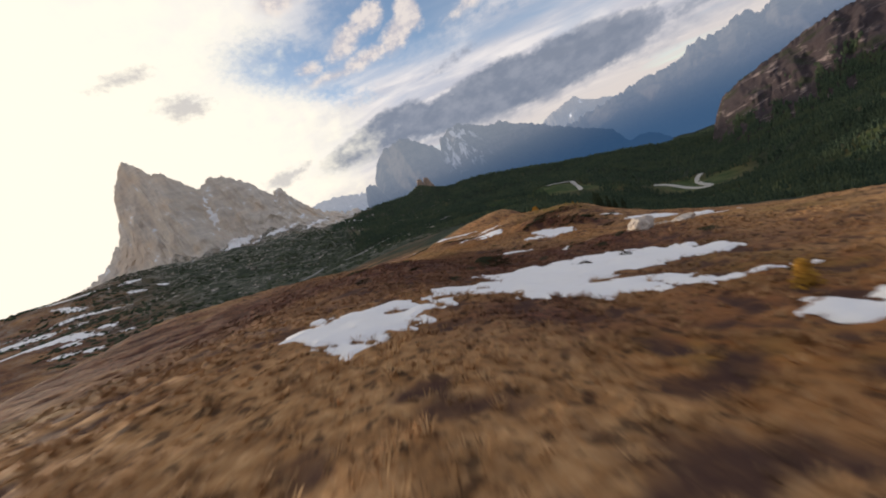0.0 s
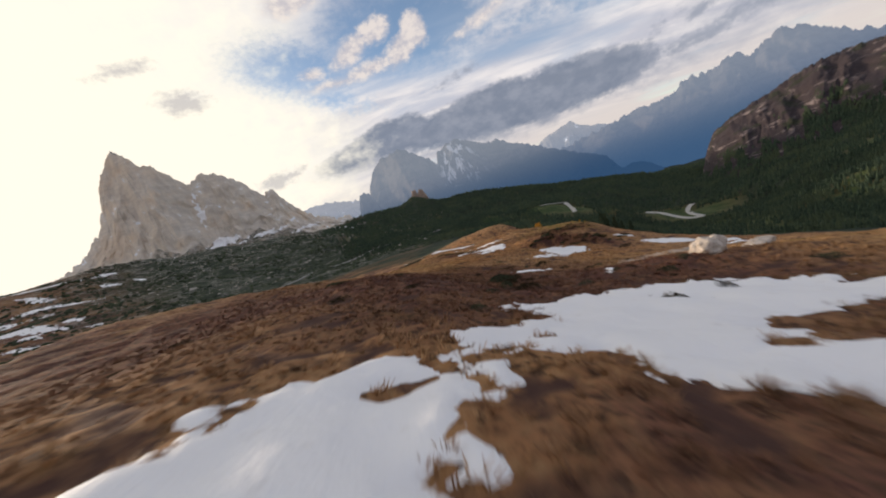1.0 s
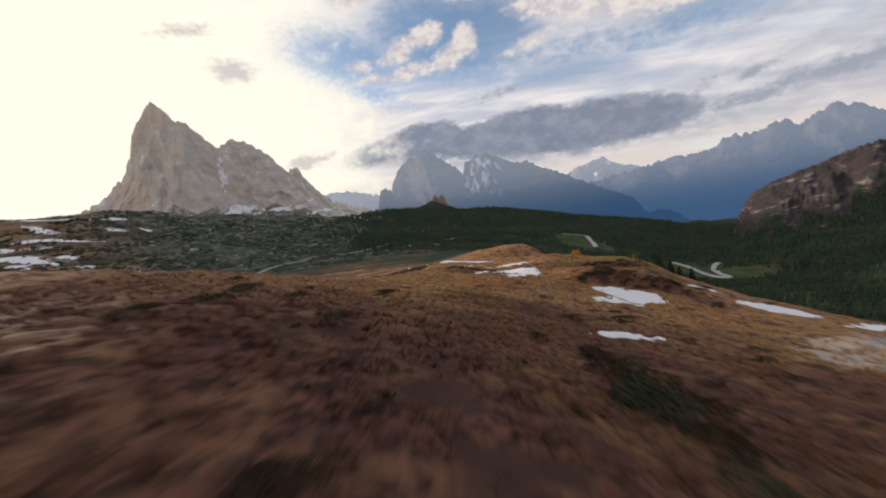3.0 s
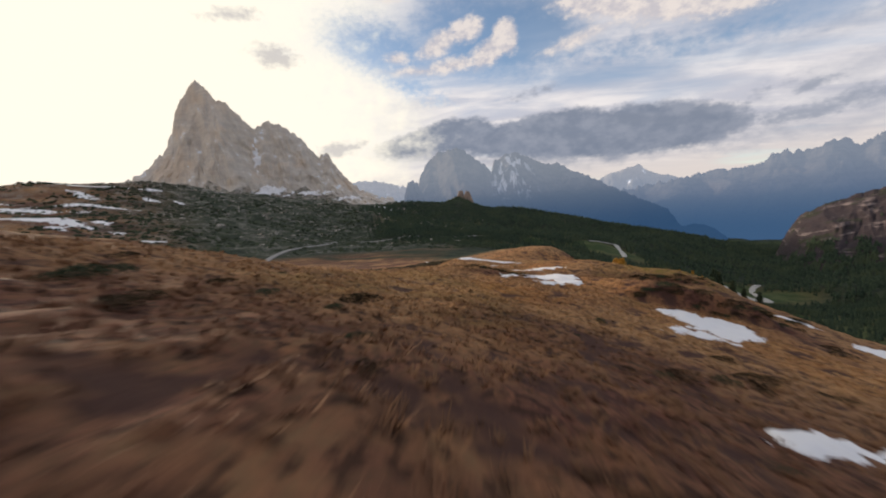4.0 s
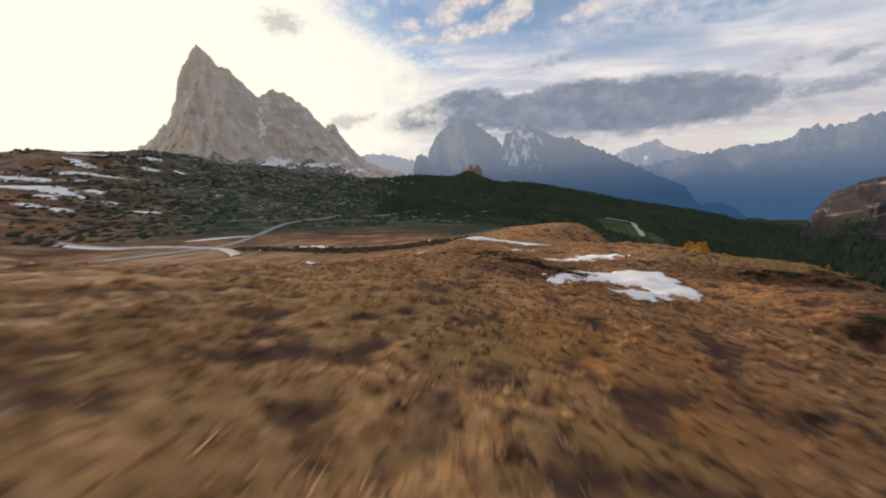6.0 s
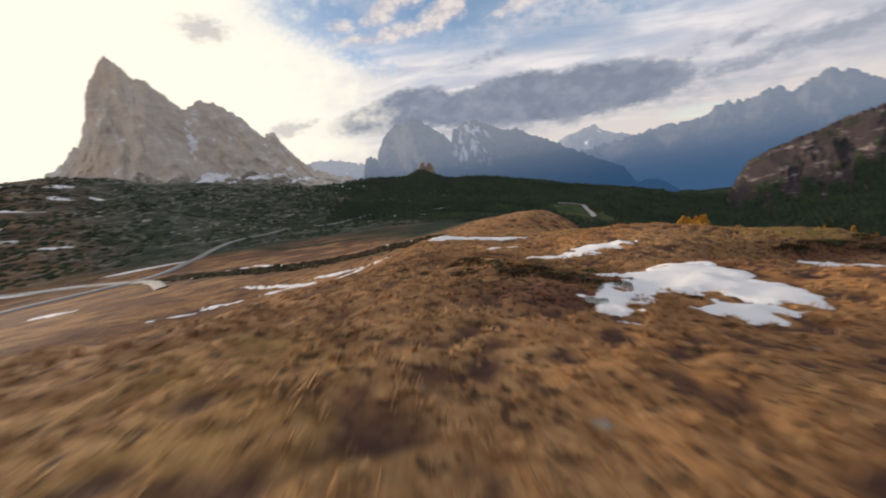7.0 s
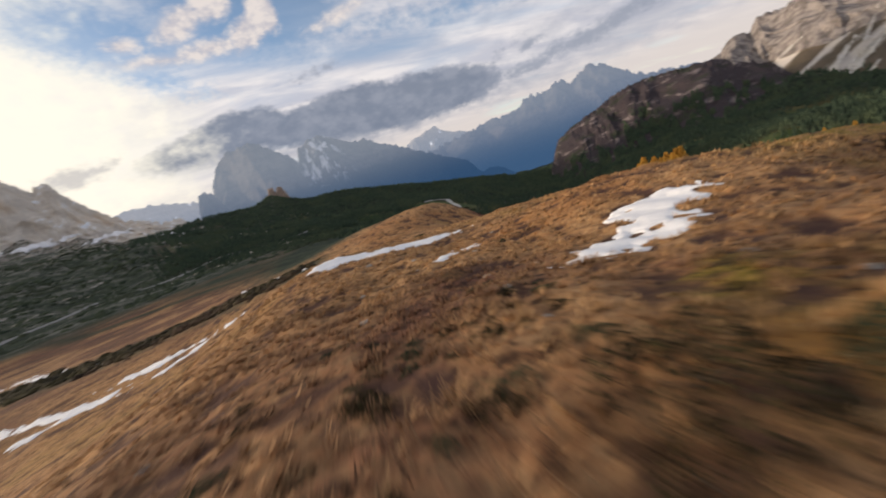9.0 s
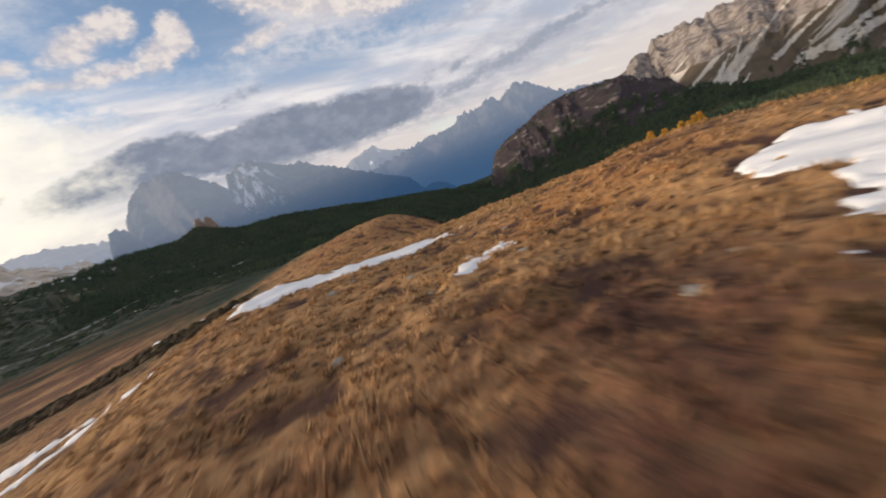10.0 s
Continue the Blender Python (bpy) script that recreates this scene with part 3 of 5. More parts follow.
def covers(x, y):
    """What grows where, with some shade painted in: shares of heath, moss, forest floor, meadow and stone."""
    dist, azim = np.hypot(x, y - 100), np.degrees(np.arctan2(x, y - 100))
    wob = fbm(x / 9, y / 9, 3, 61)
    out = np.clip((np.maximum(np.maximum(-40 - x, x - 60), y - 190)) / 30, 0, 1)
    heath = np.clip(1.15 - np.abs(y - 58 + 5 * wob) / 28, 0, 1) * np.clip(1.2 - np.clip(x - 18, 0, 99) / 12, 0, 1)
    heath = np.maximum(heath, 0.75 * np.clip(1.1 - np.hypot((x + 26) / 20, (y - 68) / 34) + 0.2 * wob, 0, 1))
    heath = np.maximum(heath, 0.8 * np.clip(1.2 - np.hypot((x - 27) / 9, (y - 111) / 5) + 0.35 * wob, 0, 1))
    heath = np.maximum(heath, 0.5 * np.clip(0.5 + wob * 1.3, 0, 1) * np.clip((y - 100) / 20, 0, 1) * (y < 132))
    heath = np.maximum(heath, 1.0 * np.clip(1.3 - np.hypot((x + 2.5) / 5, (y - 127) / 5.0) + 0.7 * wob, 0, 1))
    heath = np.maximum(heath, 0.75 * np.clip(1.3 - np.hypot((x - 3.0) / 4, (y - 118.5) / 3.0) + 0.5 * wob, 0, 1))
    heath = np.maximum(heath, 1.0 * np.clip(1.4 - np.hypot((x - 4.5) / 7.5, (y - 118.3) / 4.2) + 0.4 * wob, 0, 1))
    heath = np.maximum(heath, 0.8 * np.clip(1.3 - np.hypot((x - 2.0) / 9, (y - 129) / 8) + 0.9 * wob, 0, 1))
    heath = np.maximum(heath, 0.9 * np.clip(1.4 - np.hypot((x - 4.5) / 6, (y - 33.5) / 5) + 0.4 * wob, 0, 1))
    heath = np.maximum(heath, 0.55 * np.clip(1.3 - np.hypot((x - 11) / 9, (y - 82) / 7) + 0.6 * wob, 0, 1))
    moss = np.clip(1.2 - np.hypot((x - 39) / 9, (y - 137) / 7) + 0.4 * wob, 0, 1)
    moss = np.maximum(moss, 0.5 * np.clip(1.2 - np.hypot((x - 36) / 8, (y - 114) / 5) + 0.4 * wob, 0, 1))
    moss = np.maximum(moss, np.clip(1.0 - np.hypot((x - 32) / 14, (y - 66) / 7) + 0.4 * wob, 0, 1))
    moss = np.maximum(moss, np.clip(1.3 - np.hypot((x - 4.5) / 5.5, (y - 122.6) / 3.6) + 0.5 * wob, 0, 0.5))
    moss = np.maximum(moss, 0.45 * np.clip(1.3 - np.hypot((x + 0.5) / 4.0, (y - 118.5) / 4.5) + 0.8 * wob, 0, 1))
    moss = np.maximum(moss, np.clip(1.3 - np.hypot((x - 4.4) / 3.0, (y - 125.6) / 1.4) + 0.4 * wob, 0, 1))
    heath = np.maximum(heath, np.clip(1.3 - np.hypot((x - 27) / 9, (y - 108.5) / 2.2), 0, 1))
    heath = np.maximum(heath, np.clip(1.3 - np.hypot((x - 37) / 9, (y - 130) / 2.2), 0, 1))
    heath = np.maximum(heath, np.clip(1.2 - np.hypot((x - 38) / 7, (y - 109) / 9) + 0.3 * wob, 0, 1))
    moss = np.maximum(moss, 0.35 * np.clip(wob * 1.6 - 0.6, 0, 1)) * (1 - out)
    right = np.clip((azim + 14 + 8 * fbm(x / 120, y / 120, 2, 3)) / 10, 0, 1)
    knoll = np.clip(1.6 - np.hypot((x - 30) / 24, (y - 213) / 22), 0, 1)
    wood = out * right * np.clip((dist - 105) / 40, 0, 1) * (1 - knoll)
    clearing = np.clip((fbm(x / 130, y / 130, 3, 71) - 0.64) * 6, 0, 1)
    clearing = np.maximum(clearing, np.clip(1.5 - np.hypot((x - 262) / 60, (y - 760) / 55), 0, 1))
    clearing = np.maximum(clearing, np.clip(1.4 - np.hypot((x - 490) / 75, (y - 715) / 70), 0, 1))
    clearing = clearing * np.clip((1500 - dist) / 200, 0, 1)
    left = (1 - right)
    slope = left * np.clip((dist - 285) / 90, 0, 1)
    wood = np.clip(1.5 * wood, 0, 1)
    meadow = wood * np.clip(1.6 * clearing, 0, 1)
    wood = np.maximum(wood * (1 - 0.6 * clearing), np.clip(1.6 * slope, 0, 1) * np.clip((azim + 56) / 14, 0, 1) * np.clip((1700 - dist) / 300, 0, 1))
    # the ditch bank's shade, painted on with the dark forest-floor colour
    wood = np.maximum(wood, 0.95 * near_line(x, y, DITCH, 8.0))
    wood = np.maximum(wood, 0.9 * near_line(x, y, FAR_DITCH, 9.0))
    heath = np.maximum(heath, 0.85 * left * out * np.clip(0.7 + wob, 0, 1) * (1 - knoll))
    heath = np.maximum(heath, np.clip(1.2 - np.hypot((x - 43) / 7, (y - 212) / 8) + 0.3 * wob, 0, 1))
    stone = slope * np.clip((azim + 75) / 20, 0, 1) * (0.5 + 0.5 * np.clip((dist - 800) / 200, 0, 1))
    bare = np.clip(1.25 - np.hypot(((x - 36) * 0.75 + (y - 79) * 0.66) / 15, (-(x - 36) * 0.66 + (y - 79) * 0.75) / 4.5) + 0.5 * wob, 0, 1)
    heath = np.maximum(heath, 0.75 * np.clip(1.3 - np.hypot((x - 8) / 10, (y - 78) / 7) + 0.6 * wob, 0, 1))
    heath = np.maximum(heath, 0.9 * np.clip(1.35 - np.hypot((x - 3) / 6, (y - 113.2) / 3.6) + 0.5 * wob, 0, 1))
    # slope turned from the sun: its shade is painted in as heath
    heath = np.maximum(heath, 0.6 * np.clip(1.3 - np.hypot((x + 7) / 8, (y - 131) / 9) + 0.8 * wob, 0, 1))
    heath = np.maximum(heath, 0.95 * np.clip(1.3 - np.hypot((x - 6.6) / 2.4, (y - 60) / 8) + 0.5 * wob, 0, 1))
    return heath, moss, np.clip(wood, 0, 1), meadow, stone, bare


def rust_at(x, y):
    """Share of rust-coloured sedge in the turf."""
    wob = fbm(x / 9, y / 9, 3, 61)
    rust = np.clip(0.7 * fbm(x / 13, y / 13, 3, 131), 0, 0.35) * np.clip((x + 2) / 6, 0, 1)
    rust = np.maximum(rust, np.clip(1.3 - np.hypot((x - 2.6) / 4.2, (y - 123.2) / 2.4) + 0.4 * wob, 0, 0.95))
    rust = np.maximum(rust, np.clip(1.2 - np.hypot((x - 14) / 7, (y - 27) / 8) + 0.4 * wob, 0, 0.7))
    return np.maximum(rust, np.clip(1.2 - np.hypot((x - 7) / 5, (y - 99) / 6) + 0.5 * wob, 0, 0.6))


def gap_dark_at(x, y):
    """Share of darker colour in the low gaps between tussocks, more of it in patches."""
    more = 0.25 * fbm(x / 7, y / 7, 2, 141)
    return np.clip((-0.36 + more - tussock(x, y)) / 0.24, 0, 1)


gx = spread(-22, 44, 0.33, -4600, 4700, 1.055)
gy = spread(14, 188, 0.33, -4300, 4700, 1.05)
GX, GY = np.meshgrid(gx, gy, indexing="ij")
GZ = ground_z(GX, GY)
heath, moss, wood, meadow, stone, gravel = covers(GX, GY)
ground = mesh_object("ground", np.stack([GX, GY, GZ], -1).reshape(-1, 3), grid_faces(len(gx), len(gy)), M_GROUND, smooth=True,
                     attrs={"heath": heath.ravel(), "moss": moss.ravel(), "wood": wood.ravel(), "meadow": meadow.ravel(), "stone": stone.ravel(), "gravel": gravel.ravel(), "rust": rust_at(GX, GY).ravel(), "gap_dark": gap_dark_at(GX, GY).ravel()})
tagged(ground, "straw-coloured alpine turf falling to dark forest and meadows", "ground", kind="structure")


# ---- mountains ----
SLOPES = {}


def mountain(name, label, mat, crest, dist, front, back, base, talus=0.3, ribs=30.0, jag=0.12, seed=1, steps=220, rows=46, category="mountain", kind="", apron=None, bold=1.0, lean=0.3, cleft=0.75):
    """A rock massif: its crest in degrees of bearing and height seen from the spur, its foot out front by so many metres."""
    eye = (0.7, 68.0, 4.0)
    ca, ce = np.array(crest, float).T
    a = np.linspace(ca[0], ca[-1], steps)
    e = np.interp(a, ca, ce)
    teeth = jag * fbm(a * 2.3, a * 0 + seed, 4, seed) + 0.5 * jag * fbm(a * 9, a * 0 + seed, 2, seed + 3)
    reach = dist + 0.05 * dist * fbm(a / 6, a * 0, 2, seed + 7)
    top = eye[2] + reach * np.tan(np.radians(e))
    teeth = reach * np.radians(teeth)
    foot = np.interp(a, ca, np.broadcast_to(base, ca.shape))
    foot = eye[2] + (reach - front) * np.tan(np.radians(foot))
    fx, fy = eye[0] + (reach - front) * np.sin(np.radians(a)), eye[1] + (reach - front) * np.cos(np.radians(a))
    foot = np.minimum(np.minimum(foot, ground_z(fx, fy) - 4), top - 6)
    v = np.linspace(0, 1, rows)
    verts = np.zeros((steps, rows + 4, 3))
    for j, s in enumerate(v):
        knee = 0.48
        share = talus * (s / knee) ** 1.25 if s < knee else talus + (1 - talus) * ((s - knee) / (1 - knee)) ** 0.92
        z = foot + (top - foot) * share + teeth * max(0.0, (s - 0.78) / 0.22) ** 2
        d = reach - front * (1 - s)
        # buttresses and gullies, none at the foot and at the crest
        arg = np.radians(a) * reach / (ribs * 3.2)
        up = s * np.median(top - foot) / (ribs * 3.2)
        fold = 1 - 2 * np.abs(fbm(arg + lean * s, up * 0.45 + 0 * arg, 4, seed + 11))
        blocks = fbm(arg * 2.3 + 7, up * 2.3 + 0.4 * arg, 5, seed + 41, 0.6)
        swing = math.sin(math.pi * min(1, max(0, (s - 0.12) / 0.9))) ** 0.7
        ledge = fbm(arg * 0.9, up * 5.5 + 0.3 * arg, 3, seed + 23)
        d = d - swing * ribs * bold * (cleft * fold + 0.55 * blocks + 0.4 * ledge)
        z = z + swing * 0.06 * (top - foot) * fbm(arg * 2, s * 5 + 0 * arg, 3, seed + 31)
        verts[:, j] = np.stack([eye[0] + d * np.sin(np.radians(a)), eye[1] + d * np.cos(np.radians(a)), z], -1)
    for q in range(4):
        s = (q + 1) / 4
        d = reach + back * s
        verts[:, rows + q] = np.stack([eye[0] + d * np.sin(np.radians(a)), eye[1] + d * np.cos(np.radians(a)), top + teeth * (1 - s) + (foot - 30 - top) * s ** 0.8], -1)
    SLOPES[name] = verts[:, :rows]
    if not apron:
        return tagged(mesh_object(name, verts.reshape(-1, 3), grid_faces(steps, rows + 4), mat, smooth=bool(kind)), label, category, kind=kind)
    ob = new(name)
    cut = int(rows * 0.44)
    mesh_object("scree_apron", verts[:, :cut + 1].reshape(-1, 3), grid_faces(steps, cut + 1), apron, ob)
    mesh_object("cliff", verts[:, cut:].reshape(-1, 3), grid_faces(steps, rows + 4 - cut), mat, ob)
    return tagged(ob, label, category, kind=kind)


mountain("rock_peak", "pale limestone peak with a sharp tower and a lower shoulder", M_LIMESTONE,
         ((-50.5, 4.6), (-47.9, 6.0), (-46.2, 6.7), (-44.4, 8.0), (-42.9, 10.0), (-41.8, 12.4), (-41.2, 14.5), (-40.1, 16.6), (-39.0, 18.3), (-38.4, 18.7),
          (-37.8, 18.1), (-36.8, 17.0), (-35.6, 16.3), (-34.3, 15.4), (-33.4, 14.2), (-32.1, 13.2), (-30.5, 14.2), (-29.0, 14.0), (-27.2, 12.9),
          (-26.1, 12.0), (-25.0, 10.6), (-23.8, 9.3), (-22.9, 10.1), (-22.4, 9.9), (-21.8, 8.3), (-19.8, 5.7), (-18.2, 4.2), (-15.6, 2.9), (-12.5, 2.0)),
         1750, 300, 300, 2.6, 0.2, 34, 0.22, 4, 460, 110, apron=M_SCREE, bold=0.8, lean=2.2, cleft=0.45)
mountain("cliff_mountain", "broad dark banded cliff above forest", M_CLIFF,
         ((39.0, -8.5), (39.6, -6.7), (40.3, -5.0), (41.0, -3.8), (42.3, -3.0), (44.8, -1.9), (46.8, -1.2), (48.8, -0.3), (51.0, 0.3), (53.5, 0.5), (57.0, 0.2), (60.0, 0.0), (64.0, -2.0), (67.0, -4.0)),
         1560, 520, 300, -8.0, 0.46, 26, 0.12, 8, 340, 90, apron=M_CLIFF, bold=0.7, lean=1.5, cleft=0.5)
mountain("gullied_mountain", "pale limestone walls with bright scree gullies", M_GULLY,
         ((52.0, -4.0), (55.0, -1.0), (58.3, -0.1), (60.6, 0.4), (61.2, 1.5), (62.0, 1.8), (63.3, 1.5), (64.0, 2.8), (65.6, 2.7), (67.1, 3.0), (68.7, 2.8), (70.3, 3.1), (72.5, 3.0), (75.7, 3.6), (80.0, 4.2), (90.0, 5.0), (105.0, 4.0)),
         1820, 620, 300, -8.0, 0.5, 40, 0.2, 9, 560, 130, apron=M_GULLY_RUN, bold=0.8)
mountain("rock_towers", "ochre rock towers on a wooded knoll", M_TOWER,
         ((-3.4, 0.6), (-3.0, 1.9), (-2.5, 2.0), (-2.2, 2.8), (-1.6, 2.7), (-1.4, 2.1), (-1.1, 2.7), (-0.5, 2.5), (-0.2, 1.6), (0.2, 0.6)),
         1600, 30, 40, -1.0, 0.1, 5, 0.1, 14, 70, 24)
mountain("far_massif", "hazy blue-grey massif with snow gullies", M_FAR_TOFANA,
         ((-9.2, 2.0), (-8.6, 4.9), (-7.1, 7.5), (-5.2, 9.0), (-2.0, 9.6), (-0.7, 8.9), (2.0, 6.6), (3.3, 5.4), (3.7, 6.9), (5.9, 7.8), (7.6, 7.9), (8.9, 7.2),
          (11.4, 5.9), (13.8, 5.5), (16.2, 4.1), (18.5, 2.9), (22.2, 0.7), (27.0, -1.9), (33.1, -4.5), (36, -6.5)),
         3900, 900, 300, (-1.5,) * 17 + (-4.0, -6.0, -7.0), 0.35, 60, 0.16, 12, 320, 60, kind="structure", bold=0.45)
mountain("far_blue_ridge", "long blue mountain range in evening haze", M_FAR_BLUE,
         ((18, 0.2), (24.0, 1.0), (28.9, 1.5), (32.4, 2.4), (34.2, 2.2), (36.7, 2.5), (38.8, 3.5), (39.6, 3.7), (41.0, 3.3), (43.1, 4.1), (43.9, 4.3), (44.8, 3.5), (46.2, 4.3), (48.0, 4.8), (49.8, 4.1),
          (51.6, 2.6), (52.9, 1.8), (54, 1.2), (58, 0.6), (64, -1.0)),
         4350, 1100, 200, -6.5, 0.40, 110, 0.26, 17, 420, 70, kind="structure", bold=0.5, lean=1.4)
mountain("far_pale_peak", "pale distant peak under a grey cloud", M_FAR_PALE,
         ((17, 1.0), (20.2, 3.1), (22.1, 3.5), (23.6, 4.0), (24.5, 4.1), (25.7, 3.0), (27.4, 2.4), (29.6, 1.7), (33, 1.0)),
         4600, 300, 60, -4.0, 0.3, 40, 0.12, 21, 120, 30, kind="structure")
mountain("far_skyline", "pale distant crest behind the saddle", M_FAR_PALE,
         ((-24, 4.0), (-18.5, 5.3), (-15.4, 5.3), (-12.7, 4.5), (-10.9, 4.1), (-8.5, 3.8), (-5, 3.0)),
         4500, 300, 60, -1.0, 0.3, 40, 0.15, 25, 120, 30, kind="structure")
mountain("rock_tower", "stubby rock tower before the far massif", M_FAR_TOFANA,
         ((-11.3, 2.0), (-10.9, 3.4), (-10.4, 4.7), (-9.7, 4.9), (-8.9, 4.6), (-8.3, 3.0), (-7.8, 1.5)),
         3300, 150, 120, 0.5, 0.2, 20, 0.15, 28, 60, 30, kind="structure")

# ---- snow ----
def islands(faces, count):
    """The faces in groups that hang together."""
    boss = np.arange(count)
    while True:
        low = boss[faces].min(1)
        before = boss.copy()
        for q in range(faces.shape[1]):
            np.minimum.at(boss, faces[:, q], low)
        boss = boss[boss]
        if (boss == before).all():
            break
    own = boss[faces[:, 0]]
    return [faces[own == b] for b in np.unique(own)]


SNOW = []


def on_snow(x, y, margin=-0.18):
    """True where snow lies on the turf."""
    out = np.zeros(np.shape(x), bool)
    for x0, x1, y0, y1, depth in SNOW:
        near = (x > x0) & (x < x1) & (y > y0) & (y < y1) & ~out
        out[near] = depth(x[near], y[near]) > margin
    return out


def snow_patch(label, blobs, holes=(), cell=0.22, thick=0.10, ragged=0.5, seed=0, group="snow patches"):
    """Old snow lying on the turf: a thin body whose edge runs out into the ground."""
    x0, x1 = min(b[0] - max(b[2], b[3]) * 1.4 for b in blobs), max(b[0] + max(b[2], b[3]) * 1.4 for b in blobs)
    y0, y1 = min(b[1] - max(b[2], b[3]) * 1.4 for b in blobs), max(b[1] + max(b[2], b[3]) * 1.4 for b in blobs)
    xs, ys = np.arange(x0, x1, cell), np.arange(y0, y1, cell)
    X, Y = np.meshgrid(xs, ys, indexing="ij")

    def field(shapes, px, py):
        best = np.full(np.shape(px), -9.0)
        for cx, cy, rx, ry, *turn in shapes:
            t = radians(turn[0]) if turn else 0
            u, w = (px - cx) * math.cos(t) + (py - cy) * math.sin(t), -(px - cx) * math.sin(t) + (py - cy) * math.cos(t)
            best = np.maximum(best, (1 - np.hypot(u / rx, w / ry)) * min(rx, ry))
        return best

    def depth(px, py):
        f = field(blobs, px, py) + ragged * fbm(px / 2.6, py / 2.6, 4, seed + 40) + 1.1 * ragged * fbm(px / 0.8, py / 0.8, 3, seed + 50, 0.6)
        if holes:
            f = np.minimum(f, -field(holes, px, py) + 0.3 * ragged * fbm(px / 0.9, py / 0.9, 3, seed + 60))
        return f
    f = depth(X, Y)
    SNOW.append((x0, x1, y0, y1, depth))
    level = sum(ground_z(X + 0.5 * i, Y + 0.5 * j) for i, j in ((1, 0), (-1, 0), (0, 1), (0, -1), (0, 0))) / 5
    inside = np.clip(f / 0.5, 0, 1)
    Z = ground_z(X, Y) * (1 - inside) + (level + 0.05) * inside + np.where(f > 0, thick * (1 - np.exp(-np.maximum(f, 0) * 0.35 / thick)), np.maximum(0.5 * f, -0.3)) + 0.03 * fbm(X / 1.2, Y / 1.2, 2, seed)
    faces = grid_faces(len(xs), len(ys))
    keep = f.ravel()[faces].max(1) > -0.45
    faces = faces[keep]
    corners = np.stack([X, Y, Z], -1).reshape(-1, 3)
    pieces = sorted(islands(faces, X.size), key=len, reverse=True)
    ob = None
    for piece in pieces:
        if ob and len(piece) < 5:
            break
        used = np.unique(piece)
        index = np.full(X.size, -1)
        index[used] = np.arange(len(used))
        made = mesh_object("scrap" if ob else "snow_patch", corners[used], index[piece], M_SNOW, ob, smooth=True)
        ob = ob or made
    return tagged(ob, label, "snow", group)


def slope_snow(label, name, bearing, height, wide, high, seed):
    """A snow field lying on the flank of a mountain, given by bearing and height seen from the spur."""
    net = SLOPES[name]
    rel = net - np.array((0.7, 68.0, 4.0))
    a = np.degrees(np.arctan2(rel[..., 0], rel[..., 1]))
    e = np.degrees(np.arctan2(rel[..., 2], np.hypot(rel[..., 0], rel[..., 1])))
    d = np.hypot((a - bearing) / wide, (e - height) / high) + 0.7 * fbm(a * 2.2, e * 3.5, 3, seed)
    faces = grid_faces(*net.shape[:2])
    faces = faces[d.ravel()[faces].max(1) < 1]
    if len(faces) < 4:
        return None
    ob = None
    for piece in sorted(islands(faces, d.size), key=len, reverse=True):
        if ob and len(piece) < 5:
            break
        used = np.unique(piece)
        index = np.full(d.size, -1)
        index[used] = np.arange(len(used))
        lift = 2.0 * np.clip((1 - d.ravel()[used]) * 3, 0.1, 1)
        back = -rel.reshape(-1, 3)[used]
        back /= np.linalg.norm(back, axis=1)[:, None]
        made = mesh_object("scrap" if ob else "snow_patch", net.reshape(-1, 3)[used] + lift[:, None] * (back + np.array((0, 0, 1.0))), index[piece], M_SNOW, ob, smooth=True)
        ob = ob or made
    return tagged(ob, label, "snow", "snow under the peak")


slope_snow("bright snow cone at the foot of the rock wall", "rock_peak", -31.0, 4.6, 1.9, 0.75, 301)
slope_snow("snow strip along the foot of the rock wall", "rock_peak", -26.0, 4.0, 3.2, 0.35, 302)
slope_snow("narrow snow band on the scree apron", "rock_peak", -20.3, 2.9, 2.2, 0.35, 303)
slope_snow("snow strip under the steep face", "rock_peak", -41.0, 4.4, 3.0, 0.3, 304)
slope_snow("snow in the cleft between two summits", "rock_peak", -32.4, 9.5, 0.5, 2.2, 305)

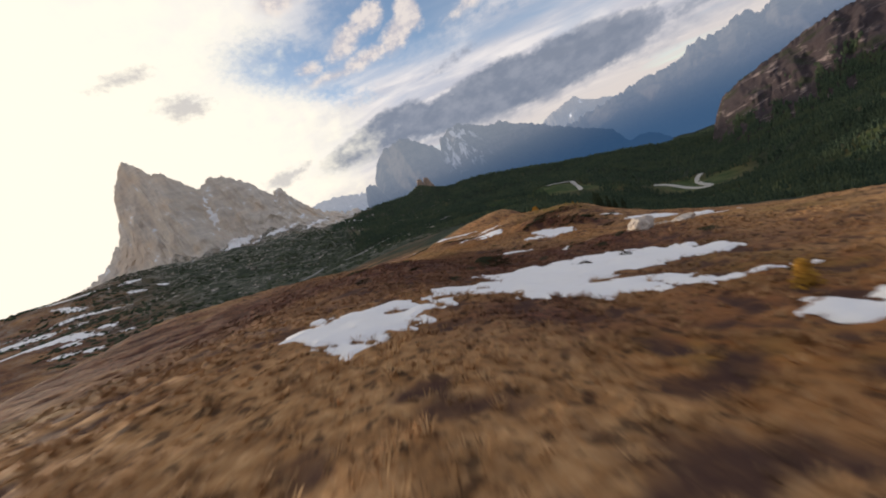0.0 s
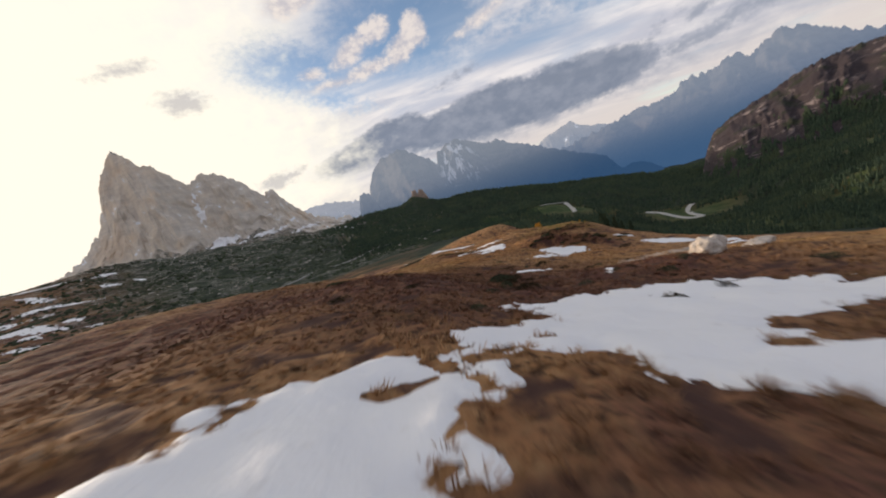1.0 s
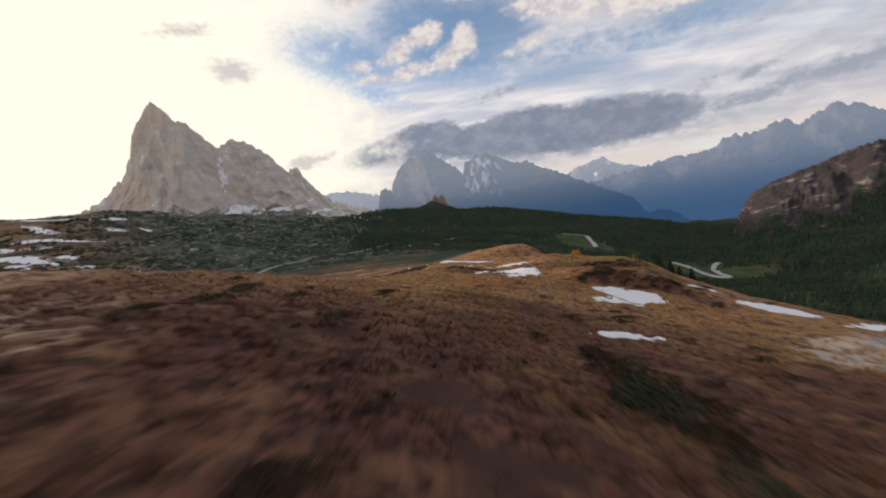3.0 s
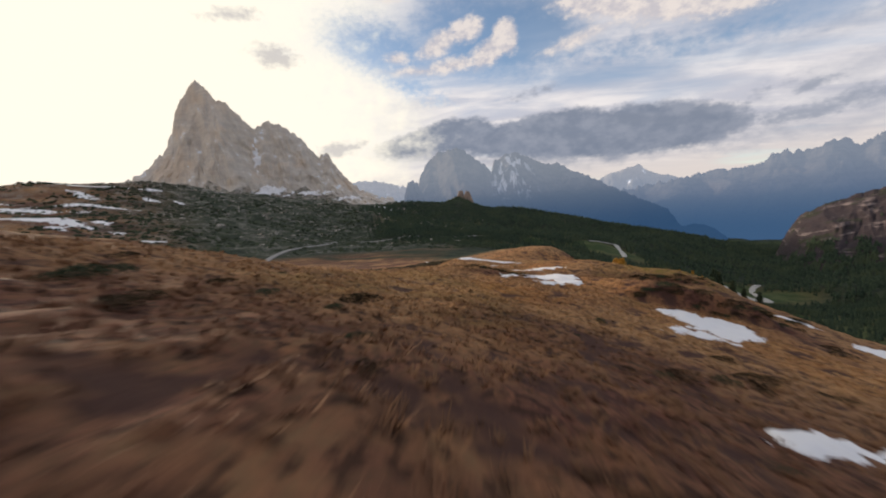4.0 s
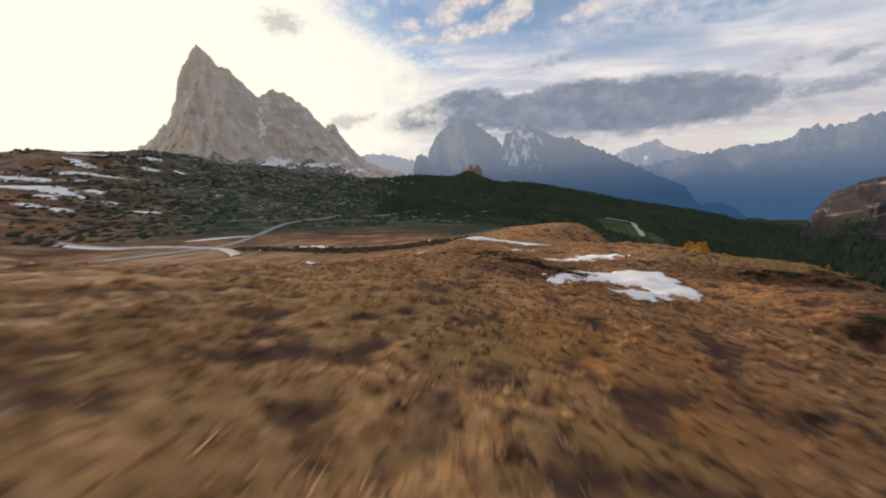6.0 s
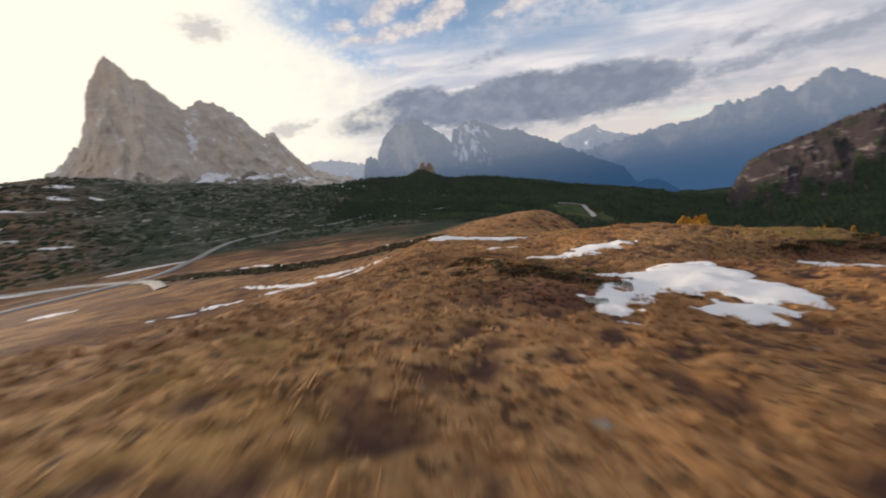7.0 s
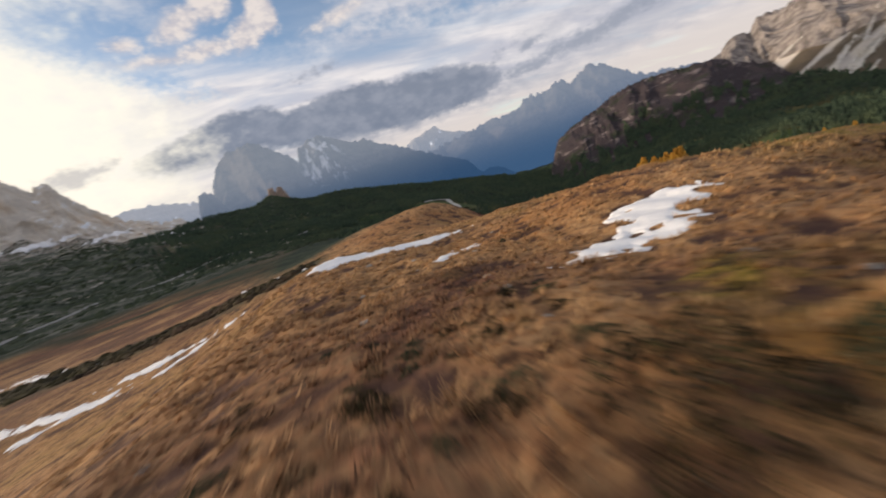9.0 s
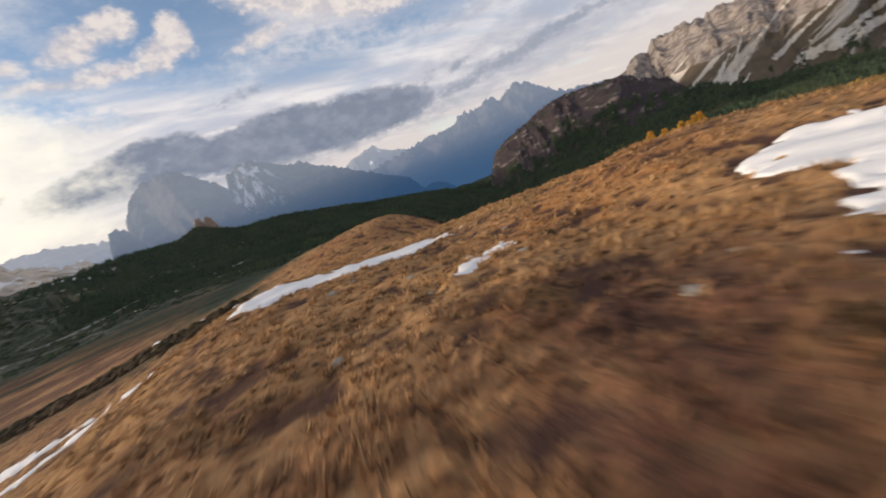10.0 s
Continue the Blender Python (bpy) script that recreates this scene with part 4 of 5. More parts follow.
def scree_run(label, line, wide, seed):
    """A run of bright scree down the gullied flank, along bearings and heights seen from the spur."""
    net = SLOPES["gullied_mountain"]
    rel = net - np.array((0.7, 68.0, 4.0))
    a = np.degrees(np.arctan2(rel[..., 0], rel[..., 1]))
    e = np.degrees(np.arctan2(rel[..., 2], np.hypot(rel[..., 0], rel[..., 1])))
    best, down = np.full(a.shape, 9.0), np.zeros(a.shape)
    reach = len(line) - 1
    for n, ((pa, pe), (qa, qe)) in enumerate(zip(line, line[1:])):
        t = np.clip(((a - pa) * (qa - pa) + (e - pe) * (qe - pe)) / ((qa - pa) ** 2 + (qe - pe) ** 2), 0, 1)
        d = np.hypot(a - pa - t * (qa - pa), e - pe - t * (qe - pe))
        down = np.where(d < best, (n + t) / reach, down)
        best = np.minimum(best, d)
    d = best / (0.8 * wide * (0.45 + 0.75 * down)) + 0.45 * fbm(a * 2.5 + e * 2.5, (a - e) * 0.7, 3, seed)
    faces = grid_faces(*net.shape[:2])
    faces = faces[d.ravel()[faces].max(1) < 1]
    if len(faces) < 4:
        return
    ob = None
    for piece in sorted(islands(faces, d.size), key=len, reverse=True):
        if ob and len(piece) < 3:
            break
        used = np.unique(piece)
        index = np.full(d.size, -1)
        index[used] = np.arange(len(used))
        back = -rel.reshape(-1, 3)[used]
        back /= np.linalg.norm(back, axis=1)[:, None]
        made = mesh_object("scrap" if ob else "scree_run", net.reshape(-1, 3)[used] + 2.5 * (back + np.array((0, 0, 0.6))), index[piece], M_RUN, ob)
        ob = ob or made
    tagged(ob, label, "scree", "scree runs")


for n, (line, wide) in enumerate((
        (((76.4, 1.2), (74.6, -0.2), (72.9, -1.9), (70.8, -4.4), (69.2, -6.8)), 0.42), (((74.0, -0.9), (71.2, -3.6), (68.8, -6.2)), 0.30), (((72.1, 0.3), (71.5, -1.5), (70.7, -3.4)), 0.20),
        (((70.6, -2.0), (69.6, -3.6), (68.7, -5.0)), 0.34), (((79.4, -0.3), (76.6, -2.4), (74.0, -4.4)), 0.34), (((83.5, -1.2), (80.0, -3.6), (76.0, -5.4)), 0.62), (((86.0, -1.5), (82.5, -3.8), (78.0, -5.2)), 0.60),
        (((67.2, -0.6), (65.6, -1.9), (63.8, -3.2)), 0.24), (((64.6, -1.2), (63.2, -2.6), (62.0, -4.2)), 0.26), (((61.4, -1.4), (60.4, -2.8), (59.0, -4.4)), 0.22), (((72.0, -4.6), (71.0, -6.2)), 0.22), (((81.0, -0.4), (78.4, -2.6), (76.8, -4.0)), 0.26), (((89.0, -1.0), (85.0, -3.8), (82.0, -5.0)), 0.6))):
    scree_run("bright scree running down a mountain gully", line, wide, 400 + n)
snow_patch("wide patch of old white snow broken by brown turf",
           ((-0.9, 34.3, 2.7, 3.6, -8), (-2.9, 33.2, 1.3, 0.7, 20), (-1.1, 31.0, 0.9, 1.1, 0), (2.9, 39.6, 3.2, 1.5, 57), (12.8, 45.2, 8.2, 4.5, -6), (18.5, 43.2, 3.6, 2.2, -10), (8.3, 40.6, 3.8, 4.0, 0), (4.8, 39.3, 2.7, 1.5, 0), (9.9, 36.2, 3.4, 1.5, -5), (13.6, 34.6, 2.2, 0.5, -15)),
           ((15.2, 39.3, 3.3, 1.5, 0), (-0.1, 36.0, 0.6, 0.3, 30), (0.6, 36.4, 0.45, 0.25, 50), (1.9, 37.4, 0.45, 0.28, 0), (2.5, 38.2, 0.6, 0.32, 20), (3.3, 38.6, 0.5, 0.32, 0), (2.3, 37.5, 0.4, 0.25, 0), (3.6, 37.6, 0.9, 0.6, 40), (5.2, 37.6, 0.9, 0.5, 60), (4.4, 39.8, 0.3, 0.2, 0), (3.0, 42.0, 0.8, 0.5, 0), (3.7, 42.9, 0.6, 0.3, 30), (13.2, 46.9, 0.6, 0.12, -8)),
           0.15, seed=1)
snow_patch("patch of old snow on golden turf", ((15.6, 28.0, 2.8, 1.0, 10),), (), 0.2, seed=2)
snow_patch("long snow patch in a hollow under a dark bank", ((25.8, 100.6, 6.2, 3.6, 38), (25.0, 104.6, 3.4, 1.4, 20), (19.5, 93.6, 3.6, 1.0, 8)), ((19.6, 98.4, 3.4, 2.2, 32),), 0.2, 0.1, 0.4, seed=3)
snow_patch("bright snow patch lying on the brown slope", ((52.0, 106.6, 5.4, 3.4, 5),), (), 0.3, seed=4)
snow_patch("small snow patch below the spur", ((46.0, 115.0, 2.4, 1.2, -30),), (), 0.3, seed=5)
snow_patch("snow patch on the lower slope", ((55.0, 88.0, 8.0, 2.3, 32),), (), 0.3, seed=6)
snow_patch("narrow snow strip below the boulder", ((59.5, 99.0, 4.0, 1.4, 10),), (), 0.3, seed=7)
snow_patch("thin snow strip in a fold of the turf", ((12.0, 73.8, 2.1, 0.9, 12),), (), 0.16, 0.1, 0.3, seed=8)
snow_patch("slim snow strip on the heath", ((16.1, 60.3, 2.3, 0.7, 72),), (), 0.16, 0.1, 0.3, seed=9)
snow_patch("long clean snow strip along the spur's edge", ((4.6, 157.0, 8.6, 2.4, 4), (-1.0, 155.8, 3.5, 1.2, 0)), (), 0.3, seed=10)
snow_patch("thin melting snow with turf showing through", ((15.4, 135.0, 3.4, 2.2, 15), (12.8, 133.2, 2.6, 1.2, 30), (10.8, 131.7, 2.8, 0.9, 18), (8.4, 132.6, 2.2, 0.8, 15)), (), 0.14, 0.05, 0.6, seed=11)
snow_patch("forked snow patch with a hole of turf", ((12.6, 118.8, 4.8, 2.9, 20), (8.8, 116.9, 4.4, 1.4, 62), (6.1, 112.9, 1.9, 0.8, 55), (11.8, 112.7, 2.6, 1.3, 10), (14.2, 115.4, 2.4, 3.0, 0), (9.2, 120.5, 1.3, 0.9, 0), (15.6, 122.2, 2.2, 1.2, 20)),
           ((9.8, 114.2, 1.6, 1.0, 40),), 0.16, 0.05, 0.5, seed=12)
snow_patch("snow patch under the mossy rim", ((33.6, 126.4, 3.2, 1.5, -30),), (), 0.18, seed=13)
snow_patch("small scraps of snow between tussocks", ((5.4, 143.4, 1.1, 0.30, 20), (7.2, 144.6, 0.8, 0.35, 0), (8.6, 145.2, 0.5, 0.2, 0)), (), 0.12, 0.06, 0.45, seed=14)
for label, blobs, thick in (
        ("long snow strip along the foot of the spur", ((-33.5, 193.0, 8.0, 1.3, -8), (-27.0, 187.2, 6.5, 1.2, 35)), 0.15),
        ("thin snow strip beside a ditch", ((-48.0, 191.6, 14.0, 1.3, -24), (-44.5, 188.0, 6.5, 0.8, 12)), 0.12),
        ("short snow strip on the brown slope", ((-61.0, 184.5, 5.4, 0.8, -4),), 0.12),
        ("small snow strip below the slope", ((-68.5, 179.5, 4.6, 0.8, 40),), 0.12),
        ("snow strip in the meadow", ((-71.0, 237.5, 24.0, 1.6, -42), (-97.0, 251.3, 10.0, 1.2, 12)), 0.15),
        ("snow strip along the dark ditch", ((-123.0, 250.0, 17.0, 1.4, -28),), 0.15),
        ("snow strip on the dark bank", ((-15.0, 217.0, 13.0, 1.5, -50),), 0.15),
        ("flat snow patch in the meadow", ((-129.0, 204.5, 6.5, 2.2, 5),), 0.15),
        ("long snow bank beside the meadow path", ((-258.0, 292.0, 48.0, 5.0, -3),), 0.3),
        ("snow patch by the road bend", ((-203.0, 328.0, 22.0, 6.5, 35),), 0.3)):
    snow_patch(label, blobs, (), 0.5, thick, 0.5, seed=int(abs(blobs[0][0])), group="meadow snow")
for label, blobs in (
        ("snow streak on the grassy hill", ((-620, 528, 85, 10, 24),)),
        ("snow streak below the hilltop", ((-648, 597, 27, 9, -20), (-668, 604, 16, 6, 5))),
        ("snow streak running down the hill", ((-616, 487, 62, 9, 21),)),
        ("long snow streak low on the hill", ((-520, 397, 60, 9, 22),)),
        ("snow gully under the hilltop", ((-628, 464, 27, 8, 5),)),
        ("small snow streak on the lower hill", ((-470, 427, 24, 7, -20), (-488, 424, 12, 6, 60))),
        ("snow field on the hilltop", ((-712, 668, 46, 11, 19),)),
        ("snow patch near the rocks", ((-646, 720, 16, 8, 60), (-583, 650, 12, 6, 0), (-559, 686, 9, 5, 0))),
        ("small snow spot on the hillside", ((-433, 371, 9, 5, 20), (-450, 446, 9, 5, 10), (-450, 400, 9, 5, 0), (-409, 378, 11, 5, 10), (-443, 423, 8, 5, 0), (-412, 427, 7, 4, 0), (-355, 416, 8, 4, 30))),
        ("snow cone at the foot of the peak", ((-640, 1050, 34, 26, 60),)),
        ("narrow snow field under the cliffs", ((-555, 1080, 50, 9, -10),)),
        ("snow field on the saddle", ((-300, 1195, 34, 12, -20),))):
    snow_patch(label, blobs, (), 2.0, 1.2, 2.6, seed=int(abs(blobs[0][1])), group="hillside snow")


# ---- roads ----
def ribbon(name, label, line, width, mat, lift=0.35):
    """A road draped over the land along a smoothed line."""
    p = np.array(line, float)
    t = np.linspace(0, len(p) - 1, (len(p) - 1) * 14 + 1)
    i = np.clip(t.astype(int), 0, len(p) - 2)
    f = (t - i)[:, None]
    a, b = p[np.maximum(i - 1, 0)], p[i]
    c, d = p[i + 1], p[np.minimum(i + 2, len(p) - 1)]
    q = 0.5 * (2 * b + (c - a) * f + (2 * a - 5 * b + 4 * c - d) * f**2 + (3 * b - a - 3 * c + d) * f**3)
    side = np.gradient(q, axis=0)
    side = np.stack([side[:, 1], -side[:, 0]], 1) / np.linalg.norm(side, axis=1)[:, None]
    rows = []
    for s, drop in ((-0.62, -1.2), (-0.5, 0.0), (-0.2, 0.05), (0.2, 0.05), (0.5, 0.0), (0.62, -1.2)):
        e = q + side * width * s
        rows.append(np.stack([e[:, 0], e[:, 1], ground_z(q[:, 0], q[:, 1]) + lift + drop], 1))
    ob = mesh_object(name, np.stack(rows, 1).reshape(-1, 3), grid_faces(len(q), len(rows)), mat, smooth=True)
    return tagged(ob, label, "road", kind="structure")


ribbon("road", "pale mountain road winding across the pass", ROAD_PASS, 5.0, M_ASPHALT, 0.7)
ribbon("road", "pale road bend among dark trees", ROAD_FOREST, 8.0, M_ROAD, 1.5)
ribbon("road", "hairpin bends of a pale mountain road", ROAD_BENDS, 8.5, M_ROAD, 1.5)
ribbon("road", "gravel track in the meadow", PATH_MEADOW, 4.0, M_ROAD, 0.5)


# ---- stones ----
def stone_mesh(seed, flat=0.6, detail=2, rough=0.28):
    bm = bmesh.new()
    bmesh.ops.create_icosphere(bm, subdivisions=detail, radius=1.0)
    for v in bm.verts:
        n = noise.fractal(v.co * 1.3 + Vector((seed * 7.3, seed, 0)), 1.0, 2.0, 3)
        w = noise.noise(v.co * 3.1 + Vector((0, seed * 5.1, 0)))
        v.co *= 1 + rough * n + 0.3 * rough * w
        v.co.z *= flat
        if v.co.z > 0.42 * flat:
            v.co.z = 0.42 * flat + (v.co.z - 0.42 * flat) * 0.55
    return bm


def stand(x, y, sink=0.0):
    return float(ground_z(x, y)) - sink


boulder = bm_object("boulder", stone_mesh(3, 0.62, 4, 0.34), M_BOULDER)
boulder.scale, boulder.location, boulder.rotation_euler = (1.3, 1.2, 2.6), (23.6, 57.4, stand(23.6, 57.4) + 0.35), (0, 0.08, 0.7)
tagged(boulder, "large pale weathered limestone boulder on the turf", "boulder")
low_boulder = bm_object("boulder", stone_mesh(8, 0.5, 3, 0.36), M_BOULDER)
low_boulder.scale, low_boulder.location, low_boulder.rotation_euler = (1.5, 0.9, 1.3), (28.6, 58.2, stand(28.6, 58.2) + 0.1), (0, -0.1, 0.2)
tagged(low_boulder, "low pale limestone block half sunk in mossy turf", "boulder")
stone_kinds = []
for k in range(4):
    ob = bm_object("stone", stone_mesh(11 + k, 0.5, 2, 0.35), M_STONE)
    ob.location, ob.scale = (0.5 + 1.4 * k, 149.5 + 0.9 * k, stand(0.5 + 1.4 * k, 149.5 + 0.9 * k, 0.05)), (0.4, 0.3, 0.35)
    stone_kinds.append(tagged(ob, "weathered grey limestone sunk into dry turf", "stone", "stones in the turf"))
rng = np.random.default_rng(5)
spots = [(-1.5, 141.5, 0.3), (3.4, 146.0, 0.22), (-4.1, 136.5, 0.25), (2.2, 131.0, 0.2), (6.9, 126.5, 0.25), (1.0, 104.0, 0.2), (-2.5, 96.0, 0.2), (8.8, 121.6, 0.3)]
for _ in range(34):
    u = rng.uniform(-1, 1)
    w = rng.normal(0, 0.25)
    spots.append((36 + 11 * u + 3 * w, 79 + 10 * u - 4 * w, rng.uniform(0.25, 0.75)))
for _ in range(26):
    spots.append((rng.uniform(-9, 22), rng.uniform(90, 165), rng.uniform(0.1, 0.28)))
for n, (x, y, r) in enumerate(spots):
    c = copy_thing(stone_kinds[n % 4], pose(x, y, stand(x, y, r * 0.12), 0, 0, rng.uniform(0, 360)))
    c.scale = (r, r * rng.uniform(0.6, 1.0), r * rng.uniform(0.6, 1.0))

# pale rocks and outcrops strewn over the far slope
tv, tf = [], []
bm = stone_mesh(5, 0.7, 1, 0.4)
base_v = np.array([v.co[:] for v in bm.verts])
bm.verts.index_update()
base_f = np.array([[v.index for v in f.verts] for f in bm.faces])
bm.free()


def strew(count, bearing, reach, size, seed, want):
    """Places on the land between two bearings and two distances where want() agrees: x, y, size."""
    r = np.random.default_rng(seed)
    a = np.radians(r.uniform(*bearing, count))
    d = np.sqrt(r.uniform(reach[0] ** 2, reach[1] ** 2, count))
    x, y = d * np.sin(a), 100 + d * np.cos(a)
    ok = want(x, y, r)
    return x[ok], y[ok], r.uniform(*size, ok.sum()), r.uniform(0, 6.283, ok.sum())


def planted(name, base_verts, base_faces, places, mat, squash=(0.8, 1.2), sink=0.1, jitter=0.0, seed=3, label="", category="", smooth=False):
    """One object of many copies of a small shape, each turned, sized and roughened."""
    x, y, size, turn, *given = places
    base_z = given[0] if given else ground_z(x, y)
    r = np.random.default_rng(seed)
    n, m = len(x), len(base_verts)
    tall = size * r.uniform(*squash, n)
    c, s = np.cos(turn), np.sin(turn)
    v = np.zeros((n, m, 3))
    v[..., 0] = x[:, None] + size[:, None] * (c[:, None] * base_verts[:, 0] - s[:, None] * base_verts[:, 1])
    v[..., 1] = y[:, None] + size[:, None] * (s[:, None] * base_verts[:, 0] + c[:, None] * base_verts[:, 1])
    v[..., 2] = (base_z - sink * size)[:, None] + tall[:, None] * base_verts[:, 2]
    if jitter:
        v += r.normal(0, 1, v.shape) * (jitter * size)[:, None, None]
    f = (base_faces[None] + (np.arange(n) * m)[:, None, None]).reshape(-1, base_faces.shape[1])
    ob = mesh_object(name, v.reshape(-1, 3), f, mat, smooth=smooth)
    return tagged(ob, label, category, kind="stuff")


def thick_at(scale, seed, level):
    return lambda x, y, r: (fbm(x / scale, y / scale, 3, seed) + r.normal(0, 0.25, len(x)) > level)


places = strew(3400, (-50, 4), (420, 1250), (0.8, 4.6), 21, thick_at(70, 7, 0.15))
planted("scree", base_v, base_f, places, M_SCREE, (0.25, 0.8), 0.12, 0.12, 4, "pale limestone blocks strewn over a dark slope", "rocks")

rng = np.random.default_rng(8)
u = rng.uniform(0, 1, 60)
places = (-112 + 75 * u + rng.normal(0, 6, 60), 628 + 75 * u + rng.normal(0, 5, 60), rng.uniform(1.5, 4.5, 60), rng.uniform(0, 6.283, 60))
planted("rock_outcrop", base_v, base_f, places, M_LIMESTONE, (0.5, 1.1), 0.15, 0.1, 5, "pale rock outcrop above the pass road", "rocks")

# ---- woods ----
def spruce_shape(tiers, sides, seed):
    """A conifer one unit high: ragged skirts of boughs round a stem."""
    r = np.random.default_rng(seed)
    v, f = [], []
    for k in range(tiers):
        lo, hi = 0.10 + 0.82 * k / tiers, 0.10 + 0.82 * k / tiers + 1.25 / tiers
        rad = 0.21 * (1 - k / tiers) ** 0.85 + 0.03
        start = len(v)
        v.append((0, 0, min(hi, 1.0)))
        for q in range(sides):
            a = 2 * math.pi * (q + 0.5 * (k % 2)) / sides
            rr = rad * (r.uniform(0.55, 0.75) if q % 2 else r.uniform(0.9, 1.2))
            v.append((rr * math.cos(a), rr * math.sin(a), lo + r.uniform(-0.03, 0.03)))
        for q in range(sides):
            f.append((start, start + 1 + q, start + 1 + (q + 1) % sides))
    return np.array(v), np.array(f)


def in_wood(x, y, r):
    w = covers(x, y)[2]
    az_here = np.degrees(np.arctan2(x, y - 100))
    clear = near_line(x, y, ROAD_FOREST, 9) + near_line(x, y, ROAD_BENDS, 10) + near_line(x, y, ROAD_PASS, 9)
    view = np.clip(2 - 1.4 * np.hypot((x - 478) / 70, (y - 695) / 70), 0, 1) + np.clip(2 - 1.4 * np.hypot((x - 262) / 42, (y - 735) / 60), 0, 1)
    away = np.hypot(x, y - 100)
    edge = np.clip((az_here + np.interp(away, (300, 600), (-6, 21))) / 8, 0, 1)
    return (w * edge > r.uniform(0.2, 0.9, len(x)) + 1.0 * view) & (clear <= 0.1)


sv, sf = spruce_shape(4, 8, 1)
planted("forest", sv, sf, strew(34000, (-24, 100), (230, 750), (4.5, 9.5), 31, in_wood), M_SPRUCE, (0.9, 1.15), 0.02, 0.015, 5, "dense dark-green spruce and larch forest", "forest")
sv3, sf3 = spruce_shape(3, 6, 2)
planted("forest", sv3, sf3, strew(62000, (-26, 104), (750, 1900), (7, 14), 32, in_wood), M_SPRUCE, (0.8, 1.1), 0.02, 0.02, 6, "dark spruce forest on the valley slopes", "forest")

planted("forest", sv3, sf3, strew(6500, (22, 46), (1450, 2700), (12, 20), 38, lambda x, y, r: np.ones(len(x), bool)), M_SPRUCE, (0.7, 1.0), 0.02, 0.02, 10, "dark forest in the far valley", "forest")


def on_slope(name, count, lowest, highest, size, seed, level):
    """Places for trees on the lower flank of a mountain, thinning out upwards."""
    r = np.random.default_rng(seed)
    net = SLOPES[name]
    i, j = r.uniform(0, net.shape[0] - 1.01, count), r.uniform(lowest, highest, count) * (net.shape[1] - 1.01)
    a, b = i.astype(int), j.astype(int)
    fi, fj = (i - a)[:, None], (j - b)[:, None]
    p = (net[a, b] * (1 - fi) + net[a + 1, b] * fi) * (1 - fj) + (net[a, b + 1] * (1 - fi) + net[a + 1, b + 1] * fi) * fj
    ok = fbm(i / 9, j / 12, 3, seed) + 1.1 - 1.6 * (j / (net.shape[1] - 1) - lowest) / (highest - lowest) + r.normal(0, 0.15, count) > level
    p = p[ok]
    return p[:, 0], p[:, 1], r.uniform(*size, len(p)), r.uniform(0, 6.283, len(p)), p[:, 2]


planted("forest", sv3, sf3, on_slope("cliff_mountain", 9000, 0.0, 0.55, (8, 14), 36, 0.3), M_SPRUCE, (0.8, 1.1), 0.02, 0.02, 8, "dark forest climbing to the foot of the cliff", "forest")
planted("forest", sv3, sf3, on_slope("gullied_mountain", 7000, 0.0, 0.24, (7, 12), 37, 0.7), M_SPRUCE, (0.8, 1.1), 0.02, 0.02, 9, "dark forest below pale scree gullies", "forest")


# dwarf pine: low dark cushions
bm = bmesh.new()
bmesh.ops.create_icosphere(bm, subdivisions=2, radius=1.0)
mv = np.array([v.co[:] for v in bm.verts])
bm.verts.index_update()
mf = np.array([[v.index for v in f.verts] for f in bm.faces])
bm.free()
mv = mv * np.array((1, 1, 0.55))
planted("dwarf_pine_thicket", mv, mf, strew(13000, (-60, 2), (350, 1150), (1.2, 3.6), 33, thick_at(80, 12, -0.2)), M_MUGO, (0.7, 1.2), 0.1, 0.13, 7,
        "dark dwarf pine thickets among pale rocks", "shrubs")

# dark brush along the ditch at the foot of the spur, thickened for bank shade
rng = np.random.default_rng(15)
u = rng.uniform(0, 4.99, 1500)
ditch = np.array(DITCH, float)
i = u.astype(int)
q = ditch[i] + (ditch[i + 1] - ditch[i]) * (u - i)[:, None]
planted("ditch_brush", mv, mf, (q[:, 0] + rng.normal(0, 2.4, 1500), q[:, 1] + rng.normal(0, 3.0, 1500), rng.uniform(0.5, 1.5, 1500), rng.uniform(0, 6.283, 1500)), M_SHRUB, (0.6, 1.1), 0.1, 0.12, 8,
        "low dark brush along a ditch in the meadow", "shrubs")


def foliage(name, count, size, shape, mat, parent, seed, leaf=0.1):
    """A crown of many small leaf blades filling a shape given by a function of three random numbers."""
    r = np.random.default_rng(seed)
    p = np.array([shape(*r.uniform(0, 1, 3)) for _ in range(count)])
    d1 = r.normal(0, 1, (count, 3))
    d1 /= np.linalg.norm(d1, axis=1)[:, None]
    d2 = np.cross(d1, r.normal(0, 1, (count, 3)))
    d2 /= np.linalg.norm(d2, axis=1)[:, None]
    s = leaf * r.uniform(0.6, 1.4, (count, 1))
    v = np.stack([p - d1 * s, p + d2 * s * 0.45, p + d1 * s, p - d2 * s * 0.45], 1).reshape(-1, 3) * size
    return mesh_object(name, v, np.arange(count * 4).reshape(-1, 4), mat, parent)


